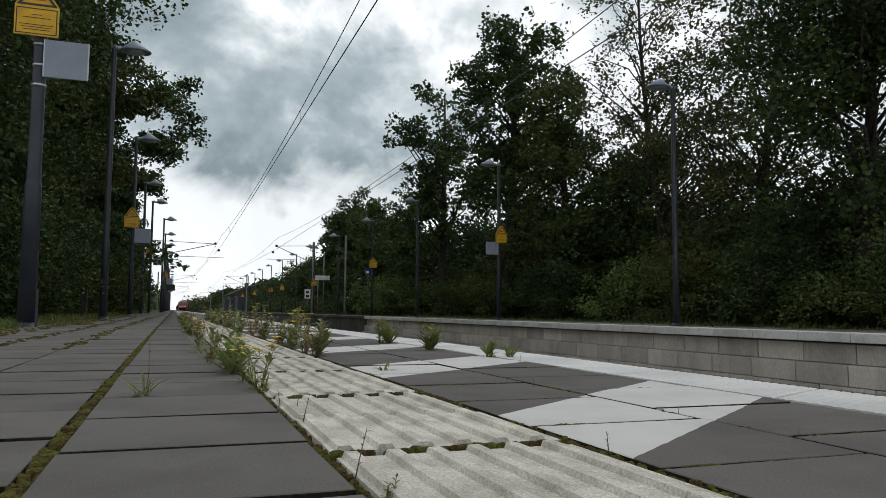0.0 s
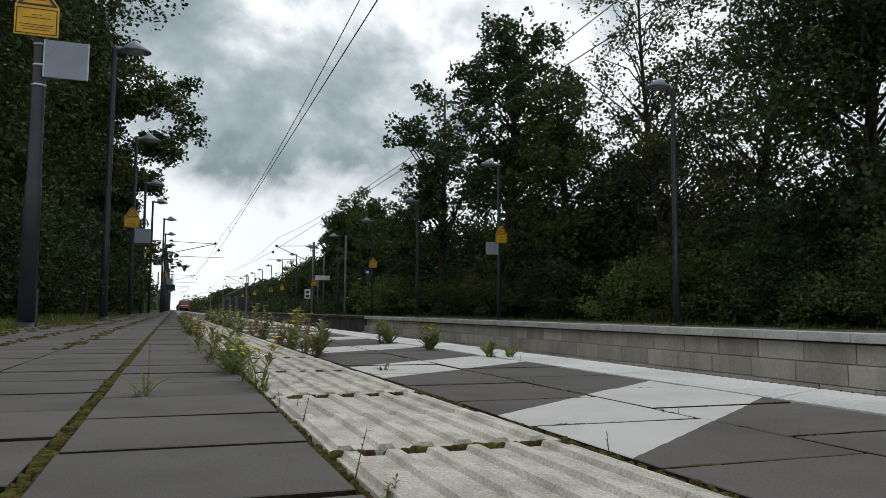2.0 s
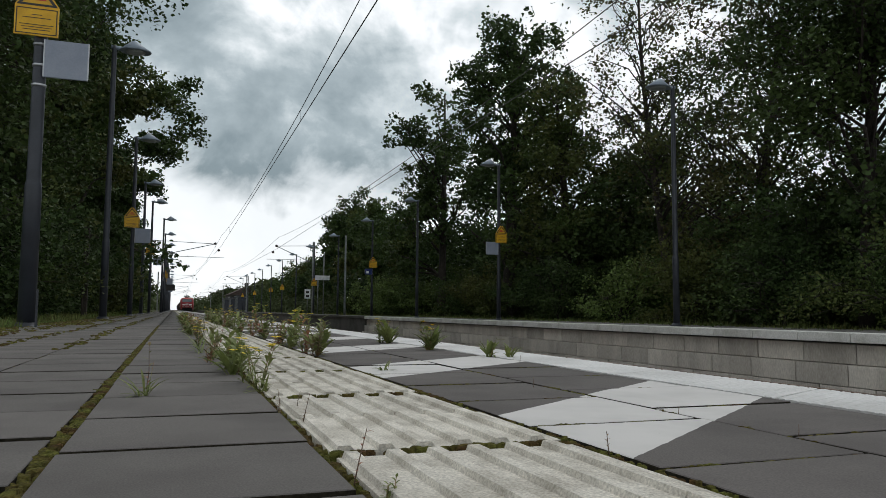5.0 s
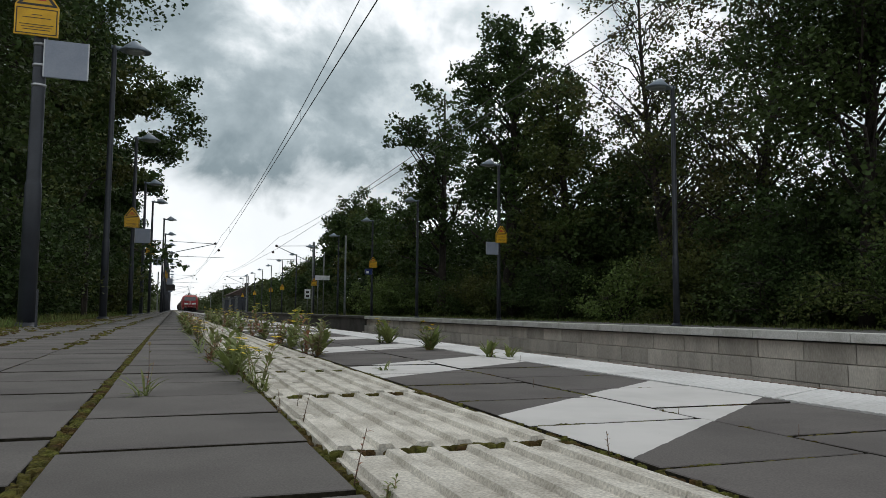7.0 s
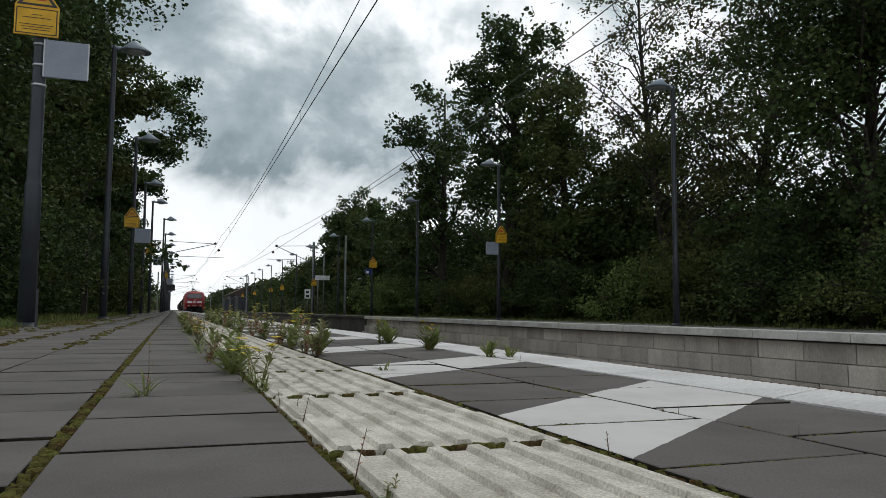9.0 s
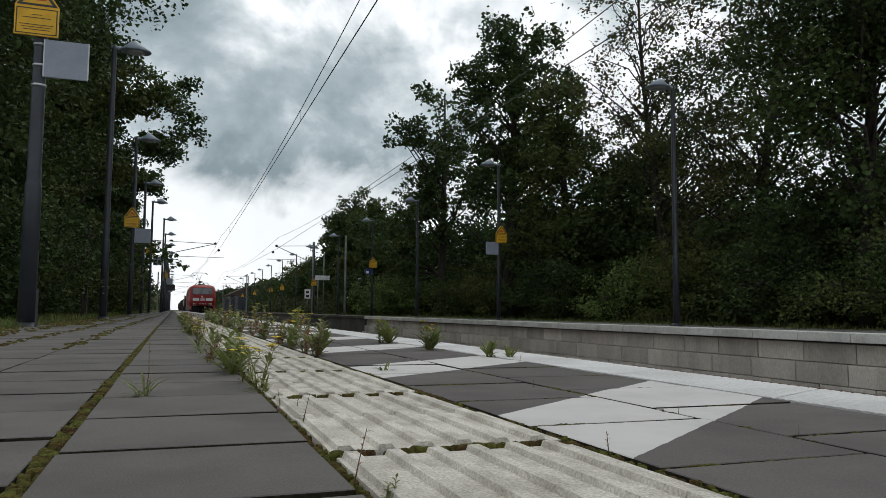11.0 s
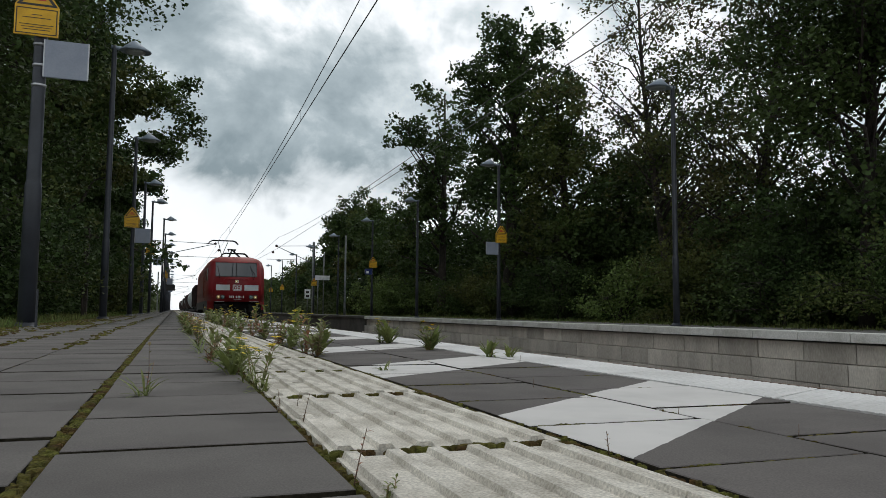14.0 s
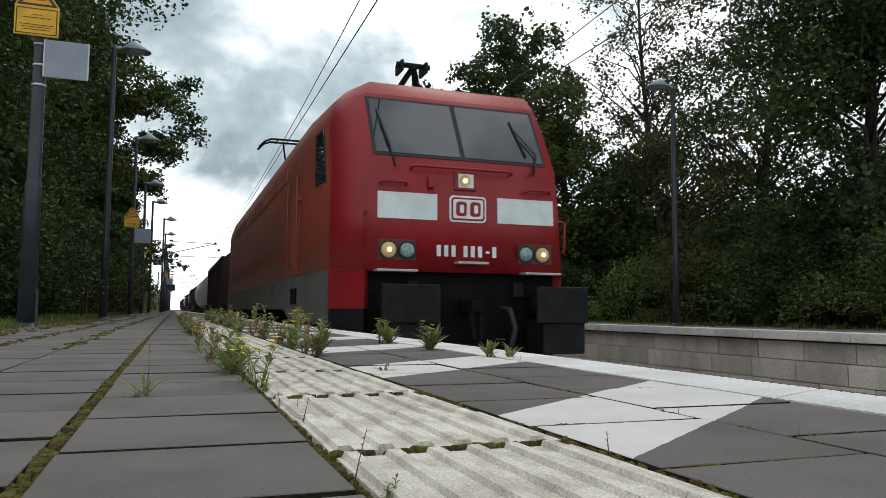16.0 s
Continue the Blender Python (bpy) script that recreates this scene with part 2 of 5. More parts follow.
M["roof_tile"] = mat("dark_clay_roof_tile", (0.075, 0.050, 0.042), (0.05, 0.036, 0.031), rough=0.85, scale=2, fine=14, grain=0.3, bump=0.6, depth=0.03, stretch=(1, 1, 2))
M["bark"] = mat("rough_bark", (0.036, 0.029, 0.023), (0.020, 0.016, 0.013), rough=0.95, scale=2.5, fine=18, grain=0.4, bump=0.9, depth=0.03, stretch=(1, 1, 0.3), world=True)
M["stem"] = mat("weed_stem", (0.16, 0.19, 0.06), (0.20, 0.10, 0.055), rough=0.7, scale=12, fine=90, grain=0.2, bump=0.1, world=True)
M["dry_stem"] = mat("dry_brown_stem", (0.13, 0.085, 0.055), (0.09, 0.055, 0.04), rough=0.8, scale=12, fine=90, grain=0.2, bump=0.1, world=True)
M["weed_leaf"] = mat("weed_leaf", (0.175, 0.200, 0.060), (0.125, 0.160, 0.045), rough=0.6, scale=10, fine=120, grain=0.2, bump=0.2, depth=0.002, island=0.25, world=True, through_light=0.3)
M["red_leaf"] = mat("reddened_weed_leaf", (0.24, 0.105, 0.06), (0.15, 0.15, 0.055), rough=0.6, scale=10, fine=120, grain=0.2, bump=0.2, depth=0.002, island=0.25, world=True, through_light=0.3)
M["petal"] = mat("yellow_petal", (0.85, 0.68, 0.02), (0.80, 0.58, 0.02), rough=0.6, fine=150, grain=0.1, bump=0, world=True)
M["seed"] = mat("pale_seed_head", (0.42, 0.38, 0.28), rough=0.9, fine=150, grain=0.2, world=True)


def leaf_mat(name, a, b, island=0.35):
    return mat(name, a, b, rough=0.62, scale=0.35, fine=4.0, grain=0.3, bump=0.0, island=island, world=True, through_light=0.22, spec=0.15)


M["oak"] = leaf_mat("dark_oak_leaf", (0.032, 0.055, 0.016), (0.050, 0.076, 0.022))
M["ash"] = leaf_mat("mixed_green_leaf", (0.046, 0.076, 0.020), (0.078, 0.086, 0.024))
M["thin"] = leaf_mat("autumn_tinged_leaf", (0.070, 0.066, 0.022), (0.058, 0.080, 0.024), 0.4)
M["shrub"] = leaf_mat("shrub_leaf", (0.115, 0.165, 0.045), (0.08, 0.12, 0.034))
M["far_leaf"] = leaf_mat("distant_leaf", (0.055, 0.075, 0.028), (0.070, 0.085, 0.035))


# ---- shared builders ----
def link(name, bm, material, parent=None, label="", smooth=False):
    me = bpy.data.meshes.new(name)
    if smooth:
        for f in bm.faces:
            f.smooth = True
    bm.to_mesh(me)
    bm.free()
    for k in (material if isinstance(material, (list, tuple)) else [material]):
        me.materials.append(k)
    ob = new(name, me)
    if parent is not None:
        ob.parent = parent
    if label:
        ob["label"] = label
    return ob


part = link


def box(bm, x0, x1, y0, y1, z0, z1, bevel=0.0, slot=0):
    v = [bm.verts.new((x, y, z)) for x in (x0, x1) for y in (y0, y1) for z in (z0, z1)]
    fs = [bm.faces.new([v[i] for i in q]) for q in ((0, 1, 3, 2), (4, 6, 7, 5), (0, 4, 5, 1), (2, 3, 7, 6), (0, 2, 6, 4), (1, 5, 7, 3))]
    for f in fs:
        f.material_index = slot
    if bevel:
        es = list({e for f in fs for e in f.edges})
        bmesh.ops.bevel(bm, geom=es, offset=bevel, segments=2, affect="EDGES", profile=0.6)
    return bm


def boxm(*a, **k):
    return box(bmesh.new(), *a, **k)


def tube(bm, a, b, r0, r1=None, n=10, caps=True, slot=0):
    a, b = Vector(a), Vector(b)
    r1 = r0 if r1 is None else r1
    d = (b - a).normalized()
    s = d.orthogonal().normalized()
    t = d.cross(s)
    rings = []
    for c, r in ((a, r0), (b, r1)):
        rings.append([bm.verts.new(c + (s * math.cos(2 * math.pi * i / n) + t * math.sin(2 * math.pi * i / n)) * r) for i in range(n)])
    for i in range(n):
        f = bm.faces.new((rings[0][i], rings[0][(i + 1) % n], rings[1][(i + 1) % n], rings[1][i]))
        f.smooth, f.material_index = True, slot
    if caps:
        bm.faces.new(rings[0][::-1]).material_index = slot
        bm.faces.new(rings[1]).material_index = slot
    return bm


def path_tube(bm, pts, r0, r1, n=6, slot=0):
    """A tapered tube along a line of points."""
    pts = [Vector(p) for p in pts]
    rings = []
    for i, p in enumerate(pts):
        d = (pts[min(i + 1, len(pts) - 1)] - pts[max(i - 1, 0)]).normalized()
        s = d.cross(Vector((0.31, 0.9, 0.2))).normalized()
        t = d.cross(s)
        r = r0 + (r1 - r0) * i / (len(pts) - 1)
        rings.append([bm.verts.new(p + (s * math.cos(2 * math.pi * k / n) + t * math.sin(2 * math.pi * k / n)) * r) for k in range(n)])
    for a, b in zip(rings, rings[1:]):
        for k in range(n):
            f = bm.faces.new((a[k], a[(k + 1) % n], b[(k + 1) % n], b[k]))
            f.smooth, f.material_index = True, slot
    bm.faces.new(rings[0][::-1]).material_index = slot
    bm.faces.new(rings[-1]).material_index = slot
    return bm


def lathe(bm, prof, n=16, at=(0, 0, 0), slot=0):
    """prof: (radius, z) from bottom to top, turned about z."""
    rings = [[bm.verts.new((at[0] + r * math.cos(2 * math.pi * i / n), at[1] + r * math.sin(2 * math.pi * i / n), at[2] + z)) for i in range(n)] for r, z in prof]
    for a, b in zip(rings, rings[1:]):
        for i in range(n):
            f = bm.faces.new((a[i], a[(i + 1) % n], b[(i + 1) % n], b[i]))
            f.smooth, f.material_index = True, slot
    bm.faces.new(rings[0][::-1]).material_index = slot
    bm.faces.new(rings[-1]).material_index = slot
    return bm


def prism(bm, outline, depth_vec, slot=0):
    """A flat outline (3D points) given thickness along a vector."""
    d = Vector(depth_vec)
    a = [bm.verts.new(Vector(p)) for p in outline]
    b = [bm.verts.new(Vector(p) + d) for p in outline]
    k = len(a)
    bm.faces.new(a[::-1]).material_index = slot
    bm.faces.new(b).material_index = slot
    for i in range(k):
        bm.faces.new((a[i], a[(i + 1) % k], b[(i + 1) % k], b[i])).material_index = slot
    return bm


def thing(name, at, label, category, group="", rz=0.0):
    ob = new(name)
    ob.matrix_world = pose(*at, 0, 0, rz)
    return tagged(ob, label, category, group)


def mesh_from(name, verts, faces, material, parent=None, label=""):
    """A mesh from numpy arrays of verts (n, 3) and quads (m, 4) or triangles (m, 3)."""
    me = bpy.data.meshes.new(name)
    k = faces.shape[1]
    me.vertices.add(len(verts))
    me.vertices.foreach_set("co", np.ascontiguousarray(verts, dtype=np.float32).ravel())
    me.loops.add(len(faces) * k)
    me.loops.foreach_set("vertex_index", np.ascontiguousarray(faces, dtype=np.int32).ravel())
    me.polygons.add(len(faces))
    me.polygons.foreach_set("loop_start", np.arange(0, len(faces) * k, k, dtype=np.int32))
    me.update(calc_edges=True)
    me.materials.append(material)
    ob = new(name, me)
    if parent is not None:
        ob.parent = parent
    if label:
        ob["label"] = label
    return ob


# ---- ground, tracks and platforms ----
RAIL_Z = -0.76          # top of the rails, below the paving
TRACK_A, TRACK_B = 3.01, 7.05
EDGE_X = 1.440          # edge of the near platform
OPP_X = 8.70            # face of the opposite platform
OPP_Z = -0.075
FAR_Y = 260.0
tagged(link("ground", boxm(-900, 900, -60, 2400, -1.6, -1.05), M["ground"]), "rough green and brown ground reaching the horizon", "ground", kind="structure")
tagged(link("track_bed", boxm(1.2, 8.8, -60, 1200, -1.3, -0.93), M["ballast"]), "dark ballast between the two platforms", "track bed", kind="structure")
tagged(link("verge_west", boxm(-60, -1.40, -60, FAR_Y, -1.3, -0.02), M["ground"]), "grassy verge beside the paving", "verge", kind="structure")
tagged(link("verge_east", boxm(11.4, 120, -60, FAR_Y, -1.3, -0.10), M["ground"]), "earth bank with undergrowth behind the opposite platform", "verge", kind="structure")


def rails(x):
    t = thing("railway_track", (x, 0, -0.93), "rusty steel rails on concrete sleepers in ballast", "railway track", "parallel tracks")
    for side in (-0.7525, 0.7525):
        bm = bmesh.new()
        prof = [(-0.07, 0.0), (0.07, 0.0), (0.07, 0.015), (0.012, 0.035), (0.012, 0.12), (0.036, 0.135), (0.036, 0.17), (-0.036, 0.17), (-0.036, 0.135), (-0.012, 0.12), (-0.012, 0.035), (-0.07, 0.015)]
        prism(bm, [(side + px, -60, pz) for px, pz in prof], (0, 950, 0))
        part("rail", bm, M["steel"], t)
    me = None
    for i in range(130):
        y = -8.0 + i * 0.63
        if me is None:
            s = part("sleeper", boxm(-1.3, 1.3, -0.13, 0.13, -0.09, 0.004, bevel=0.015), M["sleeper"], t)
            me = s.data
        else:
            s = new("sleeper", me)
            s.parent = t
        s.location = (0, y, 0)


rails(TRACK_A)
rails(TRACK_B)

platform = tagged(link("platform", boxm(-1.40, EDGE_X - 0.015, -60, 420, -1.2, -0.040), M["bed"]), "railway platform of mossy-jointed grey slabs", "platform", kind="structure")
platform_face = link("retaining_wall", boxm(EDGE_X - 0.10, EDGE_X - 0.012, -60, 420, -1.2, -0.045), M["block"], platform)

# opposite platform: new block wall near, old dark wall further off
NEW_END = 35.4
opposite = tagged(link("opposite_platform", boxm(OPP_X + 0.20, 11.4, -60, NEW_END, -1.2, OPP_Z - 0.01), M["slab_far"]), "opposite railway platform with a block wall and pale coping", "platform", kind="structure")
old_platform = tagged(link("old_platform", boxm(OPP_X + 0.02, 11.4, NEW_END, 330, -1.2, -0.085), M["old_wall"]), "older dark weathered platform beyond the new blocks", "platform", kind="structure")
link("old_coping", boxm(OPP_X - 0.06, OPP_X + 0.5, NEW_END, 330, -0.18, -0.075, bevel=0.01), M["old_wall"], old_platform)


def block_wall():
    L = 0.913
    for row, (z0, z1, x, ph) in enumerate(((-0.502, -0.228, OPP_X + 0.04, 7.755), (-0.80, -0.506, OPP_X - 0.05, 7.82), (-1.1, -0.804, OPP_X - 0.05, 7.4))):
        first = None
        k = -11
        while True:
            y = ph + k * L
            k += 1
            if y > NEW_END - 0.5:
                break
            if first is None:
                b = link("block", boxm(0, 0.25, 0, L - 0.020, z0, z1 - 0.006, bevel=0.006), M["block"], opposite)
                first = b.data
            else:
                b = new("block", first)
                b.parent = opposite
            b.location = (x + random.uniform(-0.004, 0.004), y + random.uniform(-0.003, 0.003), 0)
    first = None
    for k in range(-10, 32):
        y = 7.74 + k * L
        if y > NEW_END - 0.4:
            break
        if first is None:
            b = link("coping_stone", boxm(0, 0.42, 0, L - 0.016, -0.205, OPP_Z, bevel=0.008), M["coping"], opposite)
            first = b.data
        else:
            b = new("coping_stone", first)
            b.parent = opposite
        b.location = (OPP_X - 0.075, y, random.uniform(-0.002, 0.002))


block_wall()
# ---- the goods train ----
HALF = 1.47             # half width of the locomotive
LOCO_LEN = 17.4
BASE = -RAIL_Z          # heights below are above the paving; add BASE inside the train


def front_y(z):
    """How far the cab front lies back at a height."""
    if z < 1.78:
        return 0.03 * (z - 0.6) / 1.18
    return 0.03 + (z - 1.78) * 0.47 / 0.82


NOSE, NOSE_MID = 0.64, 0.80


def loco_shell(levels, length):
    bm = bmesh.new()
    rings = []
    for z, yf, hf, ych, hs in levels:
        e = length - yf
        hm = hf + (hs - hf) * NOSE_MID
        half = [(hf, yf), (hm, yf + ych), (hs, 2.2), (hs, length - 2.2), (hm, e - ych), (hf, e)]
        pts = [(-hf, yf)] + half + [(-x, y) for x, y in half[:0:-1]]
        rings.append([bm.verts.new((x, y, z + BASE)) for x, y in pts])
    for a, b in zip(rings, rings[1:]):
        k = len(a)
        for i in range(k):
            f = bm.faces.new((a[i], a[(i + 1) % k], b[(i + 1) % k], b[i]))
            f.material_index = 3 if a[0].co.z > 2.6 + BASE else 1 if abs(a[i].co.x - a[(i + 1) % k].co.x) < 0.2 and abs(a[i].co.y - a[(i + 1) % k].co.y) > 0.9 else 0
    bm.faces.new(rings[0][::-1])
    bm.faces.new(rings[-1]).material_index = 2
    bmesh.ops.bevel(bm, geom=[e for e in bm.edges if e.is_manifold and e.calc_face_angle(0) > 0.15], offset=0.045, segments=3, affect="EDGES", profile=0.5)
    for f in bm.faces:
        f.smooth = True
    return bm


def on_front(bm, x0, x1, z0, z1, out=0.01, thick=0.02, slot=0):
    """A plate lying on the sloping cab front."""
    pts = [(x0, front_y(z0) - out, z0 + BASE), (x1, front_y(z0) - out, z0 + BASE), (x1, front_y(z1) - out, z1 + BASE), (x0, front_y(z1) - out, z1 + BASE)]
    prism(bm, pts, (0, thick, 0), slot)
    return bm


def disc_y(bm, x, y, z, r, t, n=20, slot=0):
    return tube(bm, (x, y, z + BASE), (x, y + t, z + BASE), r, r, n, slot=slot)


def handrail(name, loco, x0, x1, z, standoff=0.055, r=0.013, material="red"):
    bm = bmesh.new()
    y = front_y(z)
    pts = [(x0, y + 0.01, z + BASE - 0.02), (x0, y - standoff * 0.7, z + BASE - 0.012), (x0 + 0.03, y - standoff, z + BASE)]
    pts += [(x1 - 0.03, y - standoff, z + BASE), (x1, y - standoff * 0.7, z + BASE - 0.012), (x1, y + 0.01, z + BASE - 0.02)]
    path_tube(bm, pts, r, r, 8)
    return part(name, bm, M[material], loco)


def rounded(x0, x1, z0, z1, r, y, n=5):
    pts = []
    for cx, cz, a0 in ((x1 - r, z1 - r, 0), (x0 + r, z1 - r, 90), (x0 + r, z0 + r, 180), (x1 - r, z0 + r, 270)):
        for k in range(n + 1):
            a = radians(a0 + 90 * k / n)
            pts.append((cx + r * math.cos(a), y, cz + r * math.sin(a)))
    return pts[::-1]


def pantograph(loco, y, raised):
    pg = part("pantograph", boxm(-0.55, 0.55, y - 0.55, y + 0.55, 2.93 + BASE, 2.99 + BASE, bevel=0.01), M["buffer"], loco, "dark steel current collector")
    for sx in (-0.5, 0.5):
        for sy in (-0.5, 0.5):
            bm = bmesh.new()
            lathe(bm, [(0.05, 2.70 + BASE), (0.08, 2.74 + BASE), (0.05, 2.78 + BASE), (0.08, 2.82 + BASE), (0.05, 2.86 + BASE), (0.05, 2.94 + BASE)], 10, (sx, y + sy, 0))
            part("insulator", bm, M["insulator"], pg)
    if raised:
        top = 4.80 + BASE
        knee = (0, y + 0.95, 3.85 + BASE)
        arms = [((-0.25, y - 0.4, 3.02 + BASE), knee, 0.045), ((0.25, y - 0.4, 3.02 + BASE), knee, 0.045), (knee, (-0.32, y - 0.1, top - 0.06), 0.028), (knee, (0.32, y - 0.1, top - 0.06), 0.028), ((0, y + 0.1, 3.0 + BASE), (0, y + 0.8, 3.80 + BASE), 0.022)]
        heads = (y - 0.3, y + 0.1)
    else:
        top = 3.22 + BASE
        knee = (-0.22, y - 1.75, 3.30 + BASE)
        arms = [((-0.25, y - 0.4, 3.05 + BASE), knee, 0.045), ((0.25, y - 0.4, 3.05 + BASE), knee, 0.045), (knee, (-0.32, y - 0.55, 3.00 + BASE), 0.028), (knee, (0.32, y - 0.55, 3.00 + BASE), 0.028)]
        heads = (y - 0.75, y - 0.35)
        top = 3.20 + BASE
        for sx in (-0.16, 0.16):
            part("knee_plate", boxm(sx - 0.02 - 0.22, sx + 0.02 - 0.22, y - 1.80, y - 1.50, 3.22 + BASE, 3.36 + BASE, bevel=0.015), M["buffer"], pg)
        part("knee_axle", tube(bmesh.new(), (-0.44, y - 1.72, 3.31 + BASE), (0.0, y - 1.72, 3.31 + BASE), 0.035, 0.035, 12), M["buffer"], pg)
    for a, b, r in arms:
        part("arm", tube(bmesh.new(), a, b, r, r * 0.8, 8), M["buffer"], pg)
    for hy in heads:
        bm = bmesh.new()
        w = 1.0 if raised else 0.76
        path_tube(bm, [(-0.98 * w, hy, top - 0.24), (-0.82 * w, hy, top - 0.07), (-0.66 * w, hy, top), (0.66 * w, hy, top), (0.82 * w, hy, top - 0.07), (0.98 * w, hy, top - 0.24)], 0.028, 0.028, 6)
        part("contact_strip", bm, M["buffer"], pg)
    part("head_link", tube(bmesh.new(), (-0.5, heads[0], top - 0.03), (-0.5, heads[1], top - 0.03), 0.018), M["buffer"], pg)
    part("head_link", tube(bmesh.new(), (0.5, heads[0], top - 0.03), (0.5, heads[1], top - 0.03), 0.018), M["buffer"], pg)


def wheelset(owner, y, r=0.60):
    """One axle with two wheels; its own origin lies on the axle."""
    w = new("wheelset")
    w.parent = owner
    w.location = (0, y, r)
    part("axle", tube(bmesh.new(), (-0.9, 0, 0), (0.9, 0, 0), 0.08, 0.08, 12), M["under"], w)
    for s in (-0.7525, 0.7525):
        bm = bmesh.new()
        tube(bm, (s - 0.065, 0, 0), (s + 0.065, 0, 0), r, r, 28)
        tube(bm, (s - 0.09, 0, 0), (s - 0.06, 0, 0), r * 0.5, r * 0.75, 20) if s > 0 else tube(bm, (s + 0.06, 0, 0), (s + 0.09, 0, 0), r * 0.75, r * 0.5, 20)
        part("wheel", bm, M["under"], w)
        bm = bmesh.new()
        for k in range(3):
            a = k * math.pi / 3
            o = s + (0.07 if s > 0 else -0.07)
            tube(bm, (o, -0.42 * math.cos(a), -0.42 * math.sin(a)), (o, 0.42 * math.cos(a), 0.42 * math.sin(a)), 0.05, 0.05, 6)
        part("wheel_rib", bm, M["under"], w)
    ROLLING.append((w, y, r))
    return w


ROLLING = []


def locomotive():
    t = thing("locomotive", (TRACK_A, 7.59, RAIL_Z), "red electric goods locomotive with grimy sides and lit headlamps", "locomotive")
    levels = [(0.60, 0.0, 1.15, NOSE, HALF), (1.20, 0.015, 1.12, NOSE, HALF), (1.78, 0.03, 1.08, NOSE, HALF), (2.34, 0.35, 1.08, NOSE - 0.1, HALF - 0.01), (2.64, 0.52, 1.045, NOSE - 0.1, 1.36), (2.80, 0.62, 0.98, 0.5, 1.18), (2.915, 1.05, 0.72, 0.5, 0.92)]
    part("body", loco_shell(levels, LOCO_LEN), [M["red"], M["red_side"], M["roof"], M["red_pale"]], t, "traffic red paint, paler along the roof edge")
    # lower sides: dark grey skirt, cut back over the running gear
    for s in (-1, 1):
        x0, x1 = s * (HALF - 0.05), s * (HALF + 0.004)
        bm = bmesh.new()
        e = LOCO_LEN
        out = [(2.15, 0.625), (2.15, 0.03), (3.0, 0.03), (3.8, 0.19), (e - 3.8, 0.19), (e - 3.0, 0.03), (e - 2.15, 0.03), (e - 2.15, 0.625)]
        prism(bm, [(x0, y, z + BASE) for y, z in out], (x1 - x0, 0, 0))
        part("side_skirt", bm, M["loco_grey"], t, "dusty dark grey lower side")
        for ey, k in ((0.0, 1), (e, -1)):
            bm = bmesh.new()
            xm = 1.15 + (HALF - 1.15) * NOSE_MID
            pts = [(s * 1.15, ey + k * 0.005), (s * xm, ey + k * NOSE), (s * (xm - 0.06), ey + k * (NOSE + 0.02)), (s * 1.09, ey + k * 0.10)]
            prism(bm, [(x, y, 0.20 + BASE) for x, y in pts], (0, 0, 0.43))
            part("corner_apron", bm, M["red"], t)
            bm = bmesh.new()
            prism(bm, [(x, y + k * 0.02, -0.12 + BASE) for x, y in pts], (0, 0, 0.318))
            part("corner_step", bm, M["buffer"], t, "black step box below the cab corner")
            bm = bmesh.new()
            pts = [(s * (xm + 0.004), ey + k * NOSE), (s * (HALF + 0.004), ey + k * 2.16), (s * (HALF - 0.05), ey + k * 2.16), (s * (xm - 0.05), ey + k * NOSE)]
            prism(bm, [(x, y, 0.03 + BASE) for x, y in pts], (0, 0, 0.595))
            part("nose_skirt", bm, M["loco_grey"], t, "dusty dark grey lower side")
        # steps, door, handrails and the cab side window
        xm = 1.08 + (HALF - 1.08) * NOSE_MID
        bm = bmesh.new()
        at = lambda y: s * (xm + (HALF - xm) * (y - NOSE) / (2.2 - NOSE) + 0.006)
        prism(bm, [(at(0.86), 0.86, 1.66 + BASE), (at(1.42), 1.42, 1.66 + BASE), (at(1.42), 1.42, 2.30 + BASE), (at(1.08), 1.08, 2.30 + BASE)], (-s * 0.03, 0, 0))
        part("cab_side_window", bm, M["windscreen"], t, "dark cab side window")
        door = part("cab_door", boxm(s * HALF - 0.012, s * HALF + 0.012, 2.35, 3.05, 0.66 + BASE, 2.24 + BASE, bevel=0.012), M["red_side"], t)
        part("door_handle", boxm(s * (HALF + 0.02) - 0.015, s * (HALF + 0.02) + 0.015, 2.43, 2.49, 1.15 + BASE, 1.30 + BASE, bevel=0.005), M["band"], door)
        for hy in (2.27, 3.13):
            part("door_rail", path_tube(bmesh.new(), [(s * HALF, hy, 0.8 + BASE), (s * (HALF + 0.05), hy, 0.83 + BASE), (s * (HALF + 0.05), hy, 1.95 + BASE), (s * HALF, hy, 1.98 + BASE)], 0.014, 0.014, 8), M["red_side"], t)
        for hy, hz in ((2.22, 1.62), (3.2, 1.80)):
            part("step_bracket", boxm(s * (HALF + 0.02) - 0.03, s * (HALF + 0.02) + 0.03, hy, hy + 0.12, hz + BASE, hz + 0.06 + BASE, bevel=0.006), M["red_side"], t)
        part("step_recess", boxm(s * (HALF + 0.006) - 0.006, s * (HALF + 0.006) + 0.006, 2.45, 2.90, 0.26 + BASE, 0.47 + BASE, bevel=0.02), M["under"], t, "dark step recess")
        for k in range(9):
            y0 = 3.6 + k * 1.15
            part("side_louvre", boxm(s * HALF - 0.008, s * HALF + 0.008, y0, y0 + 0.98, 2.08 + BASE, 2.28 + BASE, bevel=0.004), M["red_side"], t)
        part("roof_edge_rail", boxm(s * 1.16 - 0.03, s * 1.16 + 0.03, 2.4, e - 2.4, 2.70 + BASE, 2.76 + BASE, bevel=0.01), M["step_metal"], t)
